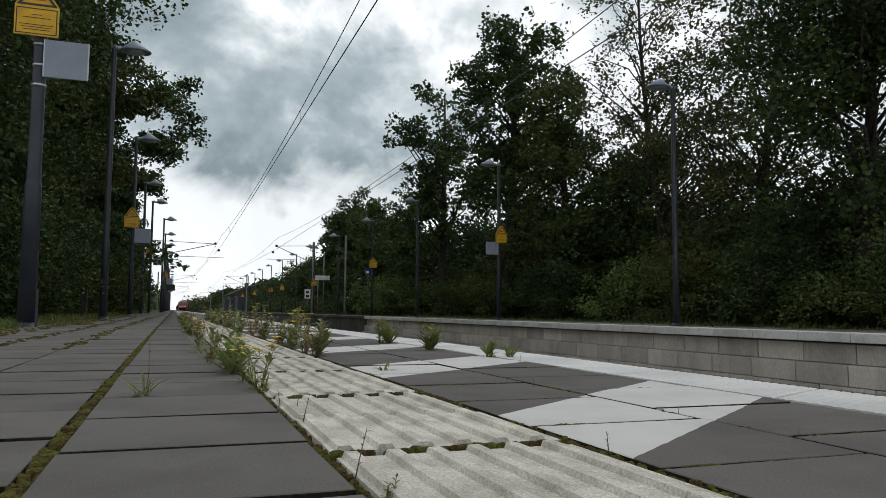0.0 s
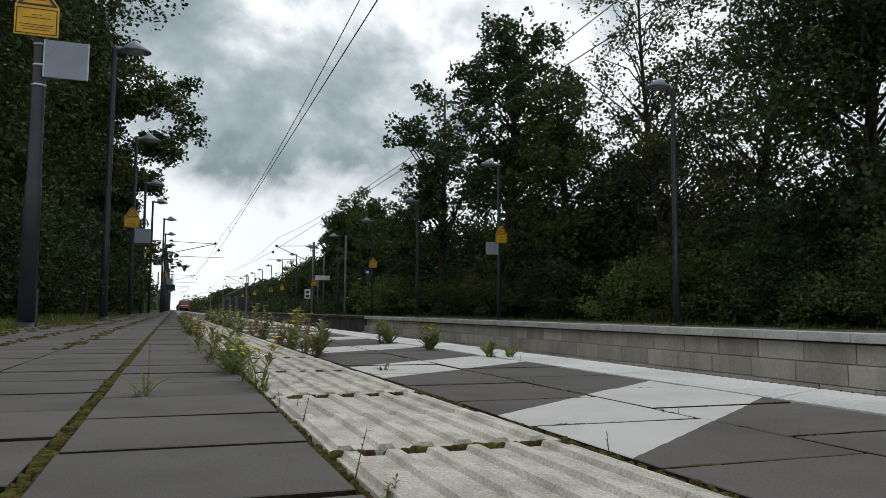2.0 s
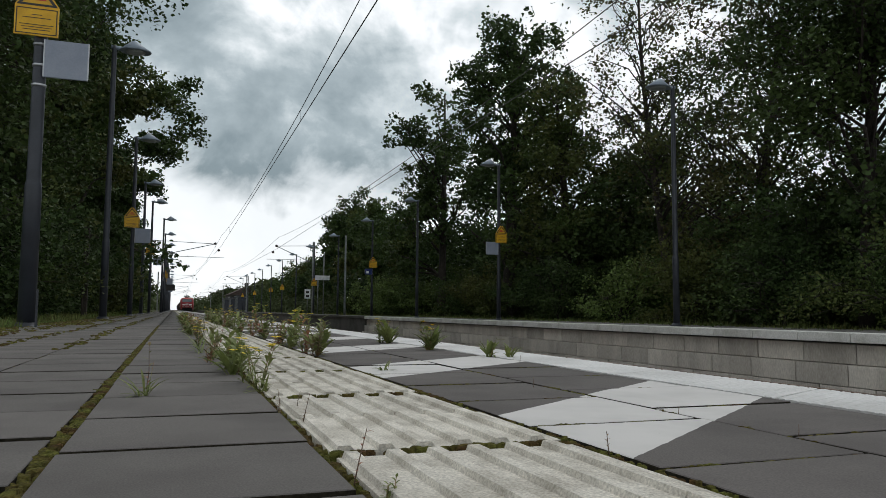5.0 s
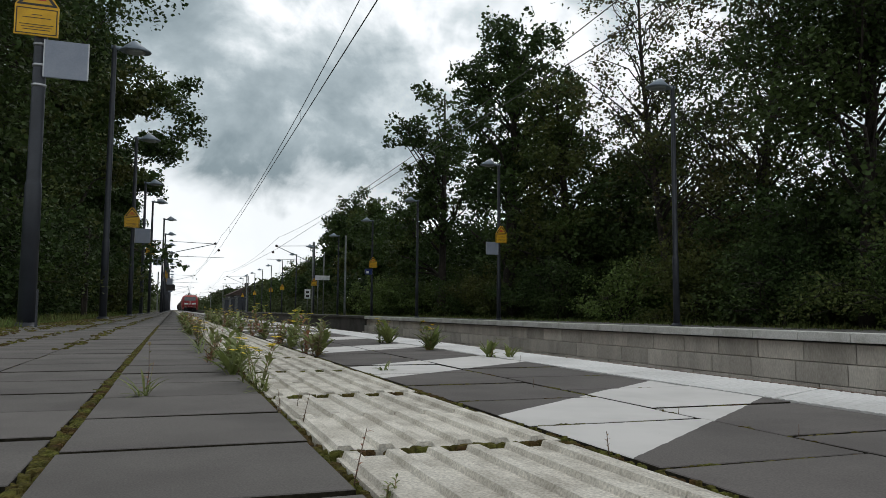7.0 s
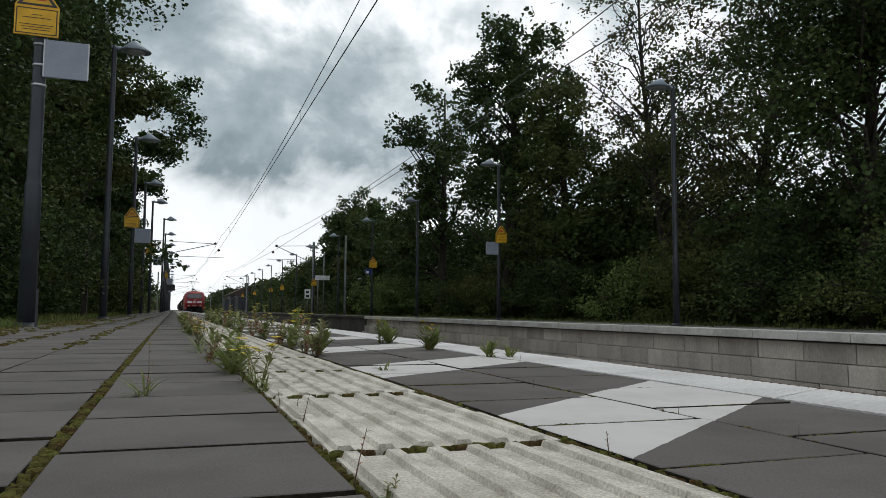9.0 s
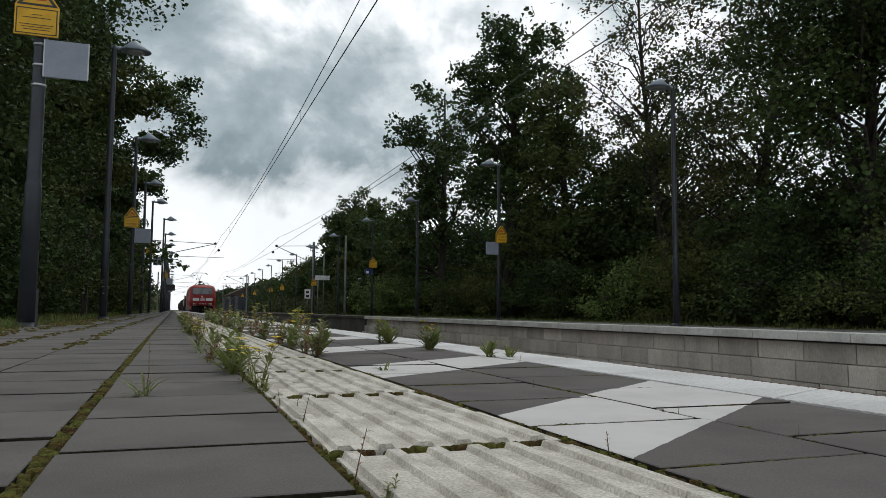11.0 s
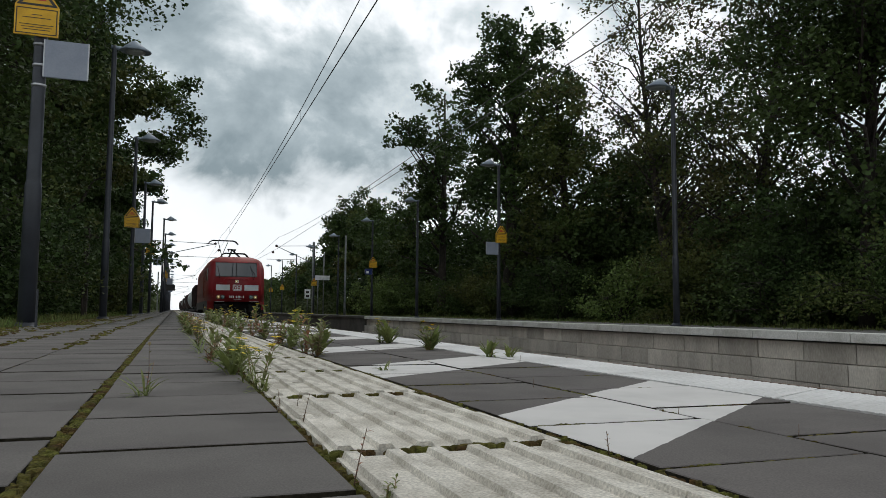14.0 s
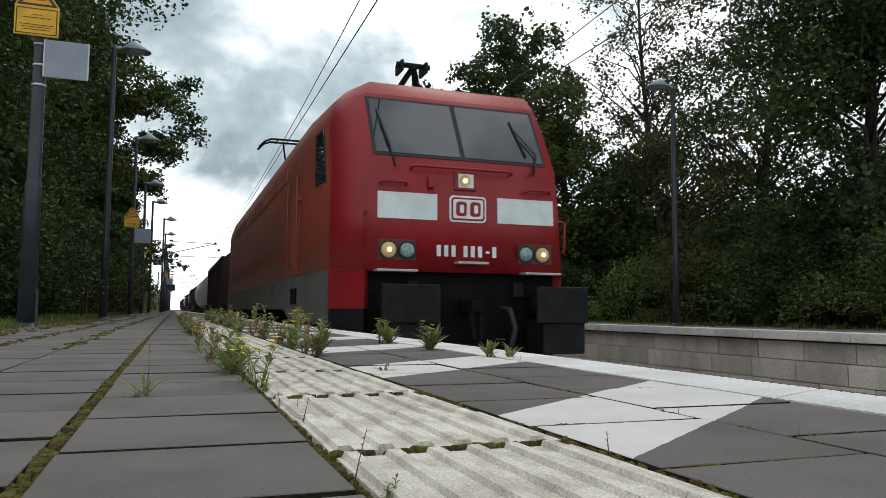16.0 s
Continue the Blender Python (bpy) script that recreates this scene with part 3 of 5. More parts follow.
        part("roof_panel", boxm(s * 0.75 - 0.3, s * 0.75 + 0.3, 9.5, 12.6, 2.76 + BASE, 2.98 + BASE, bevel=0.03), M["roof"], t)
        part("bogie_frame", boxm(s * 1.08 - 0.06, s * 1.08 + 0.06, 2.0, 5.6, 0.42, 0.86, bevel=0.03), M["under"], t)
        part("bogie_frame", boxm(s * 1.08 - 0.06, s * 1.08 + 0.06, e - 5.6, e - 2.0, 0.42, 0.86, bevel=0.03), M["under"], t)
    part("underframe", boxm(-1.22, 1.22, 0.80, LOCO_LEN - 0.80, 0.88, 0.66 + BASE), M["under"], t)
    for y in (2.5, 5.1, LOCO_LEN - 5.1, LOCO_LEN - 2.5):
        wheelset(t, y, 0.62)
    # cab front
    bm = bmesh.new()
    z0, z1 = 1.845, 2.585
    on_front(bm, -1.065, 0.985, z0, z1, 0.012, 0.03)
    screen = part("windscreen", bm, M["rubber"], t, "wide split windscreen reflecting clouds")
    for x0, x1 in ((-1.03, -0.065), (-0.01, 0.95)):
        bm = bmesh.new()
        on_front(bm, x0, x1, z0 + 0.035, z1 - 0.03, 0.018, 0.012)
        part("pane", bm, M["windscreen"], screen, "dark reflecting glass")
    for sx, lean in ((-1, 0.22), (0.95, -0.16)):
        bm = bmesh.new()
        a, b = (sx * 0.84, 1.72), (sx * 0.84 + (-0.12 if sx > 0 else -0.10), 2.30)
        c = (sx * 0.90 + 0.02, 1.98)
        path_tube(bm, [(a[0], front_y(a[1]) - 0.03, a[1] + BASE), (c[0], front_y(c[1]) - 0.05, c[1] + BASE), (b[0], front_y(b[1]) - 0.045, b[1] + BASE)], 0.013, 0.009, 6)
        w = part("wiper", bm, M["rubber"], t)
        bm = bmesh.new()
        path_tube(bm, [(b[0] - 0.02, front_y(2.42) - 0.035, 2.42 + BASE), (b[0] + 0.07, front_y(1.95) - 0.035, 1.95 + BASE)], 0.010, 0.010, 6)
        part("wiper_blade", bm, M["rubber"], w)
    for x0, x1 in ((-1.02, -0.355), (0.355, 1.05)):
        bm = bmesh.new()
        on_front(bm, x0, x1, 1.157, 1.442, 0.008, 0.012)
        part("front_panel", bm, M["panel"], t, "pale grey blank panel")
    badge = part("badge", prism(bmesh.new(), rounded(-0.215, 0.215, 1.150 + BASE, 1.440 + BASE, 0.045, 0.002), (0, 0.012, 0)), M["white"], t, "white-rimmed railway emblem plate")
    part("emblem_ring", prism(bmesh.new(), rounded(-0.196, 0.196, 1.169 + BASE, 1.421 + BASE, 0.034, -0.003), (0, 0.008, 0)), M["red"], badge)
    part("emblem_field", prism(bmesh.new(), rounded(-0.175, 0.175, 1.190 + BASE, 1.400 + BASE, 0.02, -0.008), (0, 0.008, 0)), M["white"], badge)
    for x0, x1 in ((-0.145, -0.020), (0.020, 0.145)):
        bm = bmesh.new()
        prism(bm, rounded(x0, x1, 1.215 + BASE, 1.375 + BASE, 0.035, -0.013), (0, 0.008, 0))
        q = part("emblem_shape", bm, M["red"], badge)
        part("emblem_gap", prism(bmesh.new(), rounded(x0 + 0.045, x1 - 0.035, 1.250 + BASE, 1.340 + BASE, 0.015, -0.018), (0, 0.008, 0)), M["white"], q)
    # running number shown as plain bars
    x = -0.36
    for k, ch in enumerate("### ###-#"):
        if ch == "#":
            part("number_bar", boxm(x, x + 0.046, 0.0 - 0.004, 0.012, 0.768 + BASE, 0.890 + BASE, bevel=0.002), M["panel"], t, "white marking bar")
        if ch == "-":
            part("number_bar", boxm(x + 0.008, x + 0.05, -0.004, 0.012, 0.815 + BASE, 0.838 + BASE, bevel=0.002), M["white"], t, "white marking bar")
        x += 0.055 if ch == " " else 0.085
    # lamps
    for s in (-1, 1):
        # flat plate; the recess shade is only in its colour
        unit = part("headlamp_unit", boxm(min(s * 0.60, s * 1.02), max(s * 0.60, s * 1.02), -0.006, 0.02, 0.705 + BASE, 0.935 + BASE, bevel=0.01), M["dark_red"], t, "flat lamp housing plate, its red darkened as recess shade")
        for cx, lit in ((0.90, True), (0.695, False)):
            bm = bmesh.new()
            lathe(bm, [(0.100, -0.03), (0.100, 0.012), (0.088, 0.016), (0.086, 0.004)], 24)
            bmesh.ops.rotate(bm, verts=bm.verts, cent=(0, 0, 0), matrix=Matrix.Rotation(radians(90), 3, "X"))
            bmesh.ops.translate(bm, verts=bm.verts, vec=(s * cx, -0.006, 0.82 + BASE))
            part("lamp_rim", bm, M["rubber"], unit)
            bm = bmesh.new()
            lathe(bm, [(0.086, 0.0), (0.075, 0.016), (0.05, 0.028), (0.02, 0.033)], 24)
            bmesh.ops.rotate(bm, verts=bm.verts, cent=(0, 0, 0), matrix=Matrix.Rotation(radians(90), 3, "X"))
            bmesh.ops.translate(bm, verts=bm.verts, vec=(s * cx, -0.012, 0.82 + BASE))
            part("headlamp" if lit else "marker_lamp", bm, M["lit_lamp"] if lit else M["dark_lamp"], unit, "lit yellow headlamp" if lit else "unlit marker lamp")
            if lit:
                bm = bmesh.new()
                disc_y(bm, s * cx, -0.05, 0.82, 0.028, 0.006, 14)
                part("bulb", bm, M["lit_core"], unit)
        part("front_step", boxm(min(s * 0.62, s * 1.06), max(s * 0.62, s * 1.06), -0.16, 0.02, 0.585 + BASE, 0.612 + BASE, bevel=0.006), M["step_metal"], t, "worn tread plate")
        handrail("grab_rail", t, min(s * 0.71, s * 1.0), max(s * 0.71, s * 1.0), 1.545)
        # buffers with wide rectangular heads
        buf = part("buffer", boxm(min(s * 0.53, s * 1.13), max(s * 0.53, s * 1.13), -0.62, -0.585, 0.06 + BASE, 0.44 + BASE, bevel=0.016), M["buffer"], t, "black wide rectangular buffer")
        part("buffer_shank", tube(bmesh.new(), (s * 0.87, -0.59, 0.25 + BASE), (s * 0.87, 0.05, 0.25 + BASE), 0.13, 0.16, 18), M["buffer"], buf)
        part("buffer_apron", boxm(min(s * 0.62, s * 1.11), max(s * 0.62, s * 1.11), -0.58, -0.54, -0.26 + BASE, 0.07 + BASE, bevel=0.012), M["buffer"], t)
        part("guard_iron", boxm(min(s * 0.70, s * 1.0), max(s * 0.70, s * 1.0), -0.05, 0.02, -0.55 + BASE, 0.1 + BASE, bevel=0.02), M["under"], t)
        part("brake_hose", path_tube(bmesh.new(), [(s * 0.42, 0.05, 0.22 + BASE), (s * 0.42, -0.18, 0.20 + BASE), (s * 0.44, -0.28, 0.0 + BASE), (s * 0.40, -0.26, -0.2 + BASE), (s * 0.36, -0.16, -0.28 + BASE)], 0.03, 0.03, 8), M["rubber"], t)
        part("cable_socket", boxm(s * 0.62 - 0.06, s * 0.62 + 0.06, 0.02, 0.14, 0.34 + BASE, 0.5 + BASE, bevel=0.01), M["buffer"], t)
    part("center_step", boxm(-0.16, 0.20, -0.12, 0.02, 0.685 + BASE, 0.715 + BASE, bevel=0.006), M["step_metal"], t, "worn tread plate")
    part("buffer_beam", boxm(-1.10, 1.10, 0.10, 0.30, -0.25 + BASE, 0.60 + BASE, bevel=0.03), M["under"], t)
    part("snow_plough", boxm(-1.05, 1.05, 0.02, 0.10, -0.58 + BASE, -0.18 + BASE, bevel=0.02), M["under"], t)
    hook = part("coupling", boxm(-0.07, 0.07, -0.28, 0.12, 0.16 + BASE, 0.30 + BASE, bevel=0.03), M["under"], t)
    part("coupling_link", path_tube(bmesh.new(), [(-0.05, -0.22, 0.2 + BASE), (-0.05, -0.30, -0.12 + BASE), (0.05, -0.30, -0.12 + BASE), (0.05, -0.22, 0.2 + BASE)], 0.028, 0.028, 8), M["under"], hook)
    handrail("long_handrail", t, -0.66, 0.52, 1.73, 0.07, 0.015)
    top = part("top_lamp_unit", boxm(-0.16, 0.10, front_y(1.6) - 0.02, front_y(1.6) + 0.03, 1.50 + BASE, 1.715 + BASE, bevel=0.012), M["red"], t)
    part("top_lamp_pane", boxm(-0.115, 0.065, front_y(1.6) - 0.027, front_y(1.6), 1.53 + BASE, 1.685 + BASE, bevel=0.006), M["panel"], top)
    bm = bmesh.new()
    disc_y(bm, -0.04, front_y(1.6) - 0.036, 1.607, 0.062, 0.012, 20)
    part("top_headlamp", bm, M["lit_lamp"], top, "lit upper headlamp")
    bm = bmesh.new()
    disc_y(bm, -0.04, front_y(1.6) - 0.041, 1.607, 0.03, 0.008, 14)
    part("top_bulb", bm, M["lit_core"], top)
    part("cable_holder", boxm(-0.475, -0.405, -0.05, 0.03, 1.50 + BASE, 1.63 + BASE, bevel=0.012), M["red"], t)
    for s in (-1, 1):
        part("corner_rail", path_tube(bmesh.new(), [(s * 1.13, 0.06, 1.22 + BASE), (s * 1.19, 0.0, 1.20 + BASE), (s * 1.19, 0.0, 0.86 + BASE), (s * 1.14, 0.06, 0.84 + BASE)], 0.013, 0.013, 8), M["red"], t)
    pantograph(t, 3.1, False)
    pantograph(t, LOCO_LEN - 4.3, True)
    part("roof_breaker", boxm(-0.45, 0.30, 4.3, 5.5, 2.80 + BASE, 3.12 + BASE, bevel=0.05), M["buffer"], t, "dark roof switchgear")
    for k in range(5):
        y = 5.0 + k * 1.7
        part("roof_insulator", lathe(bmesh.new(), [(0.06, 2.78 + BASE), (0.09, 2.84 + BASE), (0.06, 2.9 + BASE), (0.09, 2.96 + BASE), (0.05, 3.02 + BASE)], 10, (-0.2, y, 0)), M["insulator"], t)
    part("roof_conductor", tube(bmesh.new(), (-0.2, 4.0, 3.04 + BASE), (-0.2, 13.2, 3.04 + BASE), 0.02), M["wire"], t)
    return t


def hopper_wagon(y, length=13.5, label="dark oxide-brown bulk goods wagon with steep sides"):
    t = thing("hopper_wagon", (TRACK_A, y, RAIL_Z), label, "goods wagon", "wagons of the train")
    bm = bmesh.new()
    e = length - 0.6
    h = 2.30
    prof = [(-1.30, 0.35), (1.30, 0.35), (1.45, 0.75), (1.45, h - 0.35), (1.05, h), (-1.05, h), (-1.45, h - 0.35), (-1.45, 0.75)]
    prism(bm, [(x, 0.6, z + BASE) for x, z in prof], (0, e - 0.6, 0))
    bmesh.ops.bevel(bm, geom=list(bm.edges), offset=0.03, segments=2, affect="EDGES")
    part("body", bm, M["wagon_brown"], t)
    n = 9
    for s in (-1, 1):
        for k in range(n + 1):
            yy = 0.7 + (e - 0.8) * k / n
            part("stanchion", boxm(s * 1.47 - 0.04, s * 1.47 + 0.04, yy - 0.05, yy + 0.05, 0.40 + BASE, h - 0.33 + BASE, bevel=0.01), M["wagon_brown"], t)
        part("top_rail", boxm(s * 1.47 - 0.05, s * 1.47 + 0.05, 0.62, e, h - 0.42 + BASE, h - 0.30 + BASE, bevel=0.01), M["wagon_brown"], t)
        part("sole_bar", boxm(s * 1.2 - 0.06, s * 1.2 + 0.06, 0.15, length - 0.15, 0.10 + BASE, 0.36 + BASE, bevel=0.01), M["under"], t)
        for yy in (-0.02, length - 0.35):
            part("buffer", tube(bmesh.new(), (s * 0.87, yy, 0.28 + BASE), (s * 0.87, yy + 0.37, 0.28 + BASE), 0.2, 0.12, 16), M["buffer"], t)
    part("chassis", boxm(-1.15, 1.15, 0.3, length - 0.3, 0.05 + BASE, 0.34 + BASE), M["under"], t)
    for yy in (2.0, 3.8, length - 3.8, length - 2.0):
        wheelset(t, yy, 0.46)
    return t


def tank_wagon(y, length=14.5, label="long grey cylindrical tank wagon with a stained belly"):
    t = thing("tank_wagon", (TRACK_A, y, RAIL_Z), label, "tank wagon", "wagons of the train")
    bm = bmesh.new()
    r, zc = 1.36, 1.42 + BASE
    prof = [(0.15, 0.0), (0.7, 0.06), (1.1, 0.22), (r - 0.08, 0.45), (r, 0.75), (r, length - 1.95), (r - 0.08, length - 1.65), (1.1, length - 1.42), (0.7, length - 1.26), (0.15, length - 1.2)]
    lathe(bm, prof, 36)
    bmesh.ops.rotate(bm, verts=bm.verts, cent=(0, 0, 0), matrix=Matrix.Rotation(radians(-90), 3, "X"))
    bmesh.ops.translate(bm, verts=bm.verts, vec=(0, 0.6, zc))
    part("tank", bm, M["tank"], t)
    for k in range(4):
        yy = 2.0 + (length - 4.0) * k / 3
        bm = bmesh.new()
        lathe(bm, [(r + 0.012, -0.06), (r + 0.016, 0.0), (r + 0.012, 0.06)], 36)
        bmesh.ops.rotate(bm, verts=bm.verts, cent=(0, 0, 0), matrix=Matrix.Rotation(radians(-90), 3, "X"))
        bmesh.ops.translate(bm, verts=bm.verts, vec=(0, yy, zc))
        part("tank_band", bm, M["tank"], t)
    part("dome", lathe(bmesh.new(), [(0.4, 0.0), (0.4, 0.18), (0.3, 0.24)], 20, (0, length / 2, zc + r - 0.04)), M["tank"], t)
    part("walkway", boxm(-0.35, 0.35, length / 2 - 2.2, length / 2 + 2.2, zc + r + 0.02, zc + r + 0.06), M["under"], t)
    for s in (-1, 1):
        part("sole_bar", boxm(s * 1.15 - 0.06, s * 1.15 + 0.06, 0.15, length - 0.15, 0.02 + BASE, 0.26 + BASE, bevel=0.01), M["under"], t)
        for yy in (-0.02, length - 0.35):
            part("buffer", tube(bmesh.new(), (s * 0.87, yy, 0.28 + BASE), (s * 0.87, yy + 0.37, 0.28 + BASE), 0.2, 0.12, 16), M["buffer"], t)
    part("chassis", boxm(-1.1, 1.1, 0.3, length - 0.3, -0.02 + BASE, 0.2 + BASE), M["under"], t)
    for yy in (2.0, 3.8, length - 3.8, length - 2.0):
        wheelset(t, yy, 0.46)
    return t


TRAIN = []              # (thing, how far it trails behind the locomotive's front)
TRAIN.append((locomotive(), 0.0))
trail = LOCO_LEN + 0.75
for kind, n_l in (("h", 12.0), ("t", 14.5), ("t", 14.5), ("h", 12.0), ("t", 14.5), ("h", 12.0), ("t", 14.5), ("t", 14.5), ("h", 12.0), ("t", 14.5), ("h", 12.0), ("h", 12.0)):
    TRAIN.append(((hopper_wagon if kind == "h" else tank_wagon)(7.59 + trail, n_l), trail))
    trail += n_l + 0.35


# ---- lamps, signs and overhead line ----
def lamp_post(x, y, z, side, tall=4.98, label="dark grey platform lamp post with a blue-grey hooded head", g=0.82):
    """side: +1 when the head reaches towards +x."""
    t = thing("lamp_post", (x, y, z), label, "street lamp", "platform lamps")
    h = tall - z
    part("base_sleeve", lathe(bmesh.new(), [(0.14, 0.0), (0.14, 0.016), (0.10, 0.018), (0.094, 0.05), (0.083, 0.056)], 18), M["post"], t)
    part("pole", lathe(bmesh.new(), [(0.082 * g, 0.01), (0.078 * g, 1.38), (0.077 * g, 1.40), (0.067 * g, 1.43), (0.066 * g, 1.46), (0.052 * g, h - 0.08), (0.05 * g, h - 0.02), (0.03, h)], 18), M["post"], t)
    part("arm", tube(bmesh.new(), (-side * 0.06, 0, h - 0.03), (side * 0.16, 0, h - 0.06), 0.035, 0.045, 12), M["lamp_cap"], t)
    # hood: a shallow wedge, higher in the middle, flat below
    bm = bmesh.new()
    n = 20
    low, mid, top = [], [], []
    for k in range(n):
        a = 2 * math.pi * k / n
        cx, cy = math.cos(a), math.sin(a)
        low.append(bm.verts.new((side * 0.36 + 0.27 * cx, 0.21 * cy, h - 0.085)))
        mid.append(bm.verts.new((side * 0.36 + 0.275 * cx, 0.215 * cy, h - 0.065)))
        top.append(bm.verts.new((side * 0.32 + 0.035 * cx, 0.03 * cy, h + 0.115)))
    for a, b in ((low, mid), (mid, top)):
        for k in range(n):
            bm.faces.new((a[k], a[(k + 1) % n], b[(k + 1) % n], b[k])).smooth = True
    bm.faces.new(top)
    bm.faces.new(low[::-1])
    hood = part("hood", bm, M["lamp_cap"], t, "blue-grey hood")
    part("cover", lathe(bmesh.new(), [(0.10, -0.125), (0.16, -0.10), (0.17, -0.08)], 16, (side * 0.36, 0, h)), M["diffuser"], hood)
    return t


def warning_sign(x, y, z, label="yellow house-shaped warning sign with a black triangle", w=0.39):
    """Hangs on a post; x, y, z is the middle of its lower edge, its print turned to -y."""
    t = thing("warning_sign", (x, y, z), label, "warning sign", "yellow warning signs")
    h1, h2 = 0.30, 0.55
    prism_pts = [(-w / 2, 0, 0), (w / 2, 0, 0), (w / 2, 0, h1), (0.03, 0, h2), (-0.03, 0, h2), (-w / 2, 0, h1)]
    bm = bmesh.new()
    prism(bm, prism_pts, (0, 0.02, 0))
    part("plate", bm, M["yellow"], t)
    bm = bmesh.new()
    e = 0.014
    for x0, x1, z0, z1 in ((-w / 2 + e, w / 2 - e, e, e + 0.009), (-w / 2 + e, w / 2 - e, h1 - 0.035, h1 - 0.026), (-w / 2 + e, -w / 2 + e + 0.009, e, h1 - 0.03), (w / 2 - e - 0.009, w / 2 - e, e, h1 - 0.03)):
        box(bm, x0, x1, -0.003, 0.001, z0, z1)
    part("border", bm, M["black"], t)
    bm = bmesh.new()
    a, b, c = Vector((-w / 2 + 0.012, 0, h1)), Vector((w / 2 - 0.012, 0, h1)), Vector((0, 0, h2 - 0.012))
    m = (a + b + c) / 3
    for p, q in ((a, b), (b, c), (c, a)):
        pi, qi = m + (p - m) * 0.74, m + (q - m) * 0.74
        prism(bm, [p + Vector((0, -0.003, 0)), q + Vector((0, -0.003, 0)), qi + Vector((0, -0.003, 0)), pi + Vector((0, -0.003, 0))], (0, 0.004, 0))
    part("triangle", bm, M["black"], t)
    bm = bmesh.new()
    box(bm, -0.075, 0.075, -0.003, 0.001, h1 + 0.055, h1 + 0.078)
    box(bm, -0.045, 0.03, -0.003, 0.001, h1 + 0.085, h1 + 0.115)
    part("pictogram", bm, M["sign_red"], t)
    for k, (zz, ww) in enumerate(((0.205, 0.09), (0.175, 0.25), (0.105, 0.30), (0.080, 0.27), (0.055, 0.24))):
        part("text_bar", boxm(-ww / 2, ww / 2, -0.003, 0.001, zz, zz + 0.006), M["black"], t)
    part("clamp", boxm(-0.10, 0.10, 0.022, 0.06, 0.10, 0.13), M["band"], t)
    return t


def back_board(x0, x1, y, z0, z1, material="sign_back", label="plain grey square board clamped to a lamp post"):
    t = thing("sign_board", ((x0 + x1) / 2, y, z0), label, "sign board", "boards on the lamp posts")
    w, h = x1 - x0, z1 - z0
    part("board", boxm(-w / 2, w / 2, -0.012, 0.012, 0, h, bevel=0.008), M[material], t)
    for x in (-w / 2 - 0.004, w / 2 - 0.008):
        part("frame_edge", boxm(x, x + 0.012, -0.017, 0.017, 0, h, bevel=0.003), M["band"], t)
    return t


def post_band(x, y, z, r):
    return tagged(link("post_band", lathe(bmesh.new(), [(r, 0), (r + 0.006, 0.003), (r + 0.006, 0.025), (r, 0.028)], 20, (x, y, z)), M["band"]), "thin galvanised clamp band round a lamp post", "clamp band", "clamp bands")


# near platform
PX = -1.33
lamp_post(PX, 8.2, -0.016, 1, 5.0, "dark grey lamp post carrying a yellow sign and grey board", 1.0)
warning_sign(-1.360, 8.09, 2.845)
back_board(-1.285, -0.885, 8.12, 2.445, 2.825)
for z in (2.77, 2.56, 2.36):
    post_band(PX, 8.2, z, 0.064)
tagged(link("marker_post", boxm(-1.235, -1.215, 8.05, 8.08, -0.02, 0.36, bevel=0.004), M["post"]), "short dark marker stake beside the lamp post", "marker post")
for k, (x, y) in enumerate(((-1.17, 14.6), (-1.12, 22.3), (-1.13, 30.2), (-1.0, 35.4))):
    lamp_post(x, y, -0.016, 1)
for k in range(16):
    lamp_post(-0.60, 42.05 + k * 8.35, -0.016, 1)
warning_sign(-1.15, 22.2, 2.42)
back_board(-1.06, -0.66, 22.22, 2.00, 2.40)
for x, y, z in ((-1.03, 35.3, 2.55), (-0.64, 58.6, 2.50), (-0.64, 66.95, 2.45), (-0.64, 83.65, 2.45)):
    warning_sign(x, y, z)
    back_board(x + 0.13, x + 0.53, y + 0.02, z - 0.44, z - 0.04)
old = thing("wooden_post", (-1.86, 18.4, -0.02), "weathered wooden post with a crossbar among the trees", "wooden post")
part("upright", boxm(-0.06, 0.06, -0.06, 0.06, 0, 2.0, bevel=0.02), M["bark"], old)
part("crossbar", boxm(-0.24, 0.24, -0.035, 0.035, 1.78, 1.86, bevel=0.01), M["bark"], old)
board = thing("station_board", (-0.45, 66.0, -0.02), "dark hanging station board on a post", "station board")
part("post", tube(bmesh.new(), (-0.3, 0, 0), (-0.3, 0, 2.6), 0.05), M["post"], board)
part("panel", boxm(-0.4, 0.55, -0.08, 0.08, 1.75, 2.25, bevel=0.02), M["black"], board)

# opposite platform
OX = 9.70
for y in (12.87, 21.8, 30.3, 38.0, 46.6, 55.2, 63.8, 72.4, 81.0, 89.6, 98.2, 106.8, 115.4):
    lamp_post(OX, y, OPP_Z - 0.01, -1, 4.93)
warning_sign(OX + 0.04, 21.68, 2.36)
back_board(OX - 0.47, OX - 0.06, 21.72, 1.98, 2.38)
warning_sign(OX + 0.02, 37.9, 2.42, w=0.42)
back_board(OX - 0.40, OX - 0.02, 37.92, 2.06, 2.36, "blue", "blue board with a white mark under a yellow sign")
tagged(link("white_mark", boxm(OX - 0.33, OX - 0.20, 37.895, 37.905, 2.12, 2.24, bevel=0.004), M["white"]), "small white mark on the blue board", "sign mark")
for y, z in ((55.1, 2.0), (72.3, 2.1), (81.0, 2.1), (98.0, 2.1), (115.3, 2.1)):
    warning_sign(OX, y, z)
name = thing("name_board", (9.95, 53.2, OPP_Z), "white station name board on two posts", "name board")
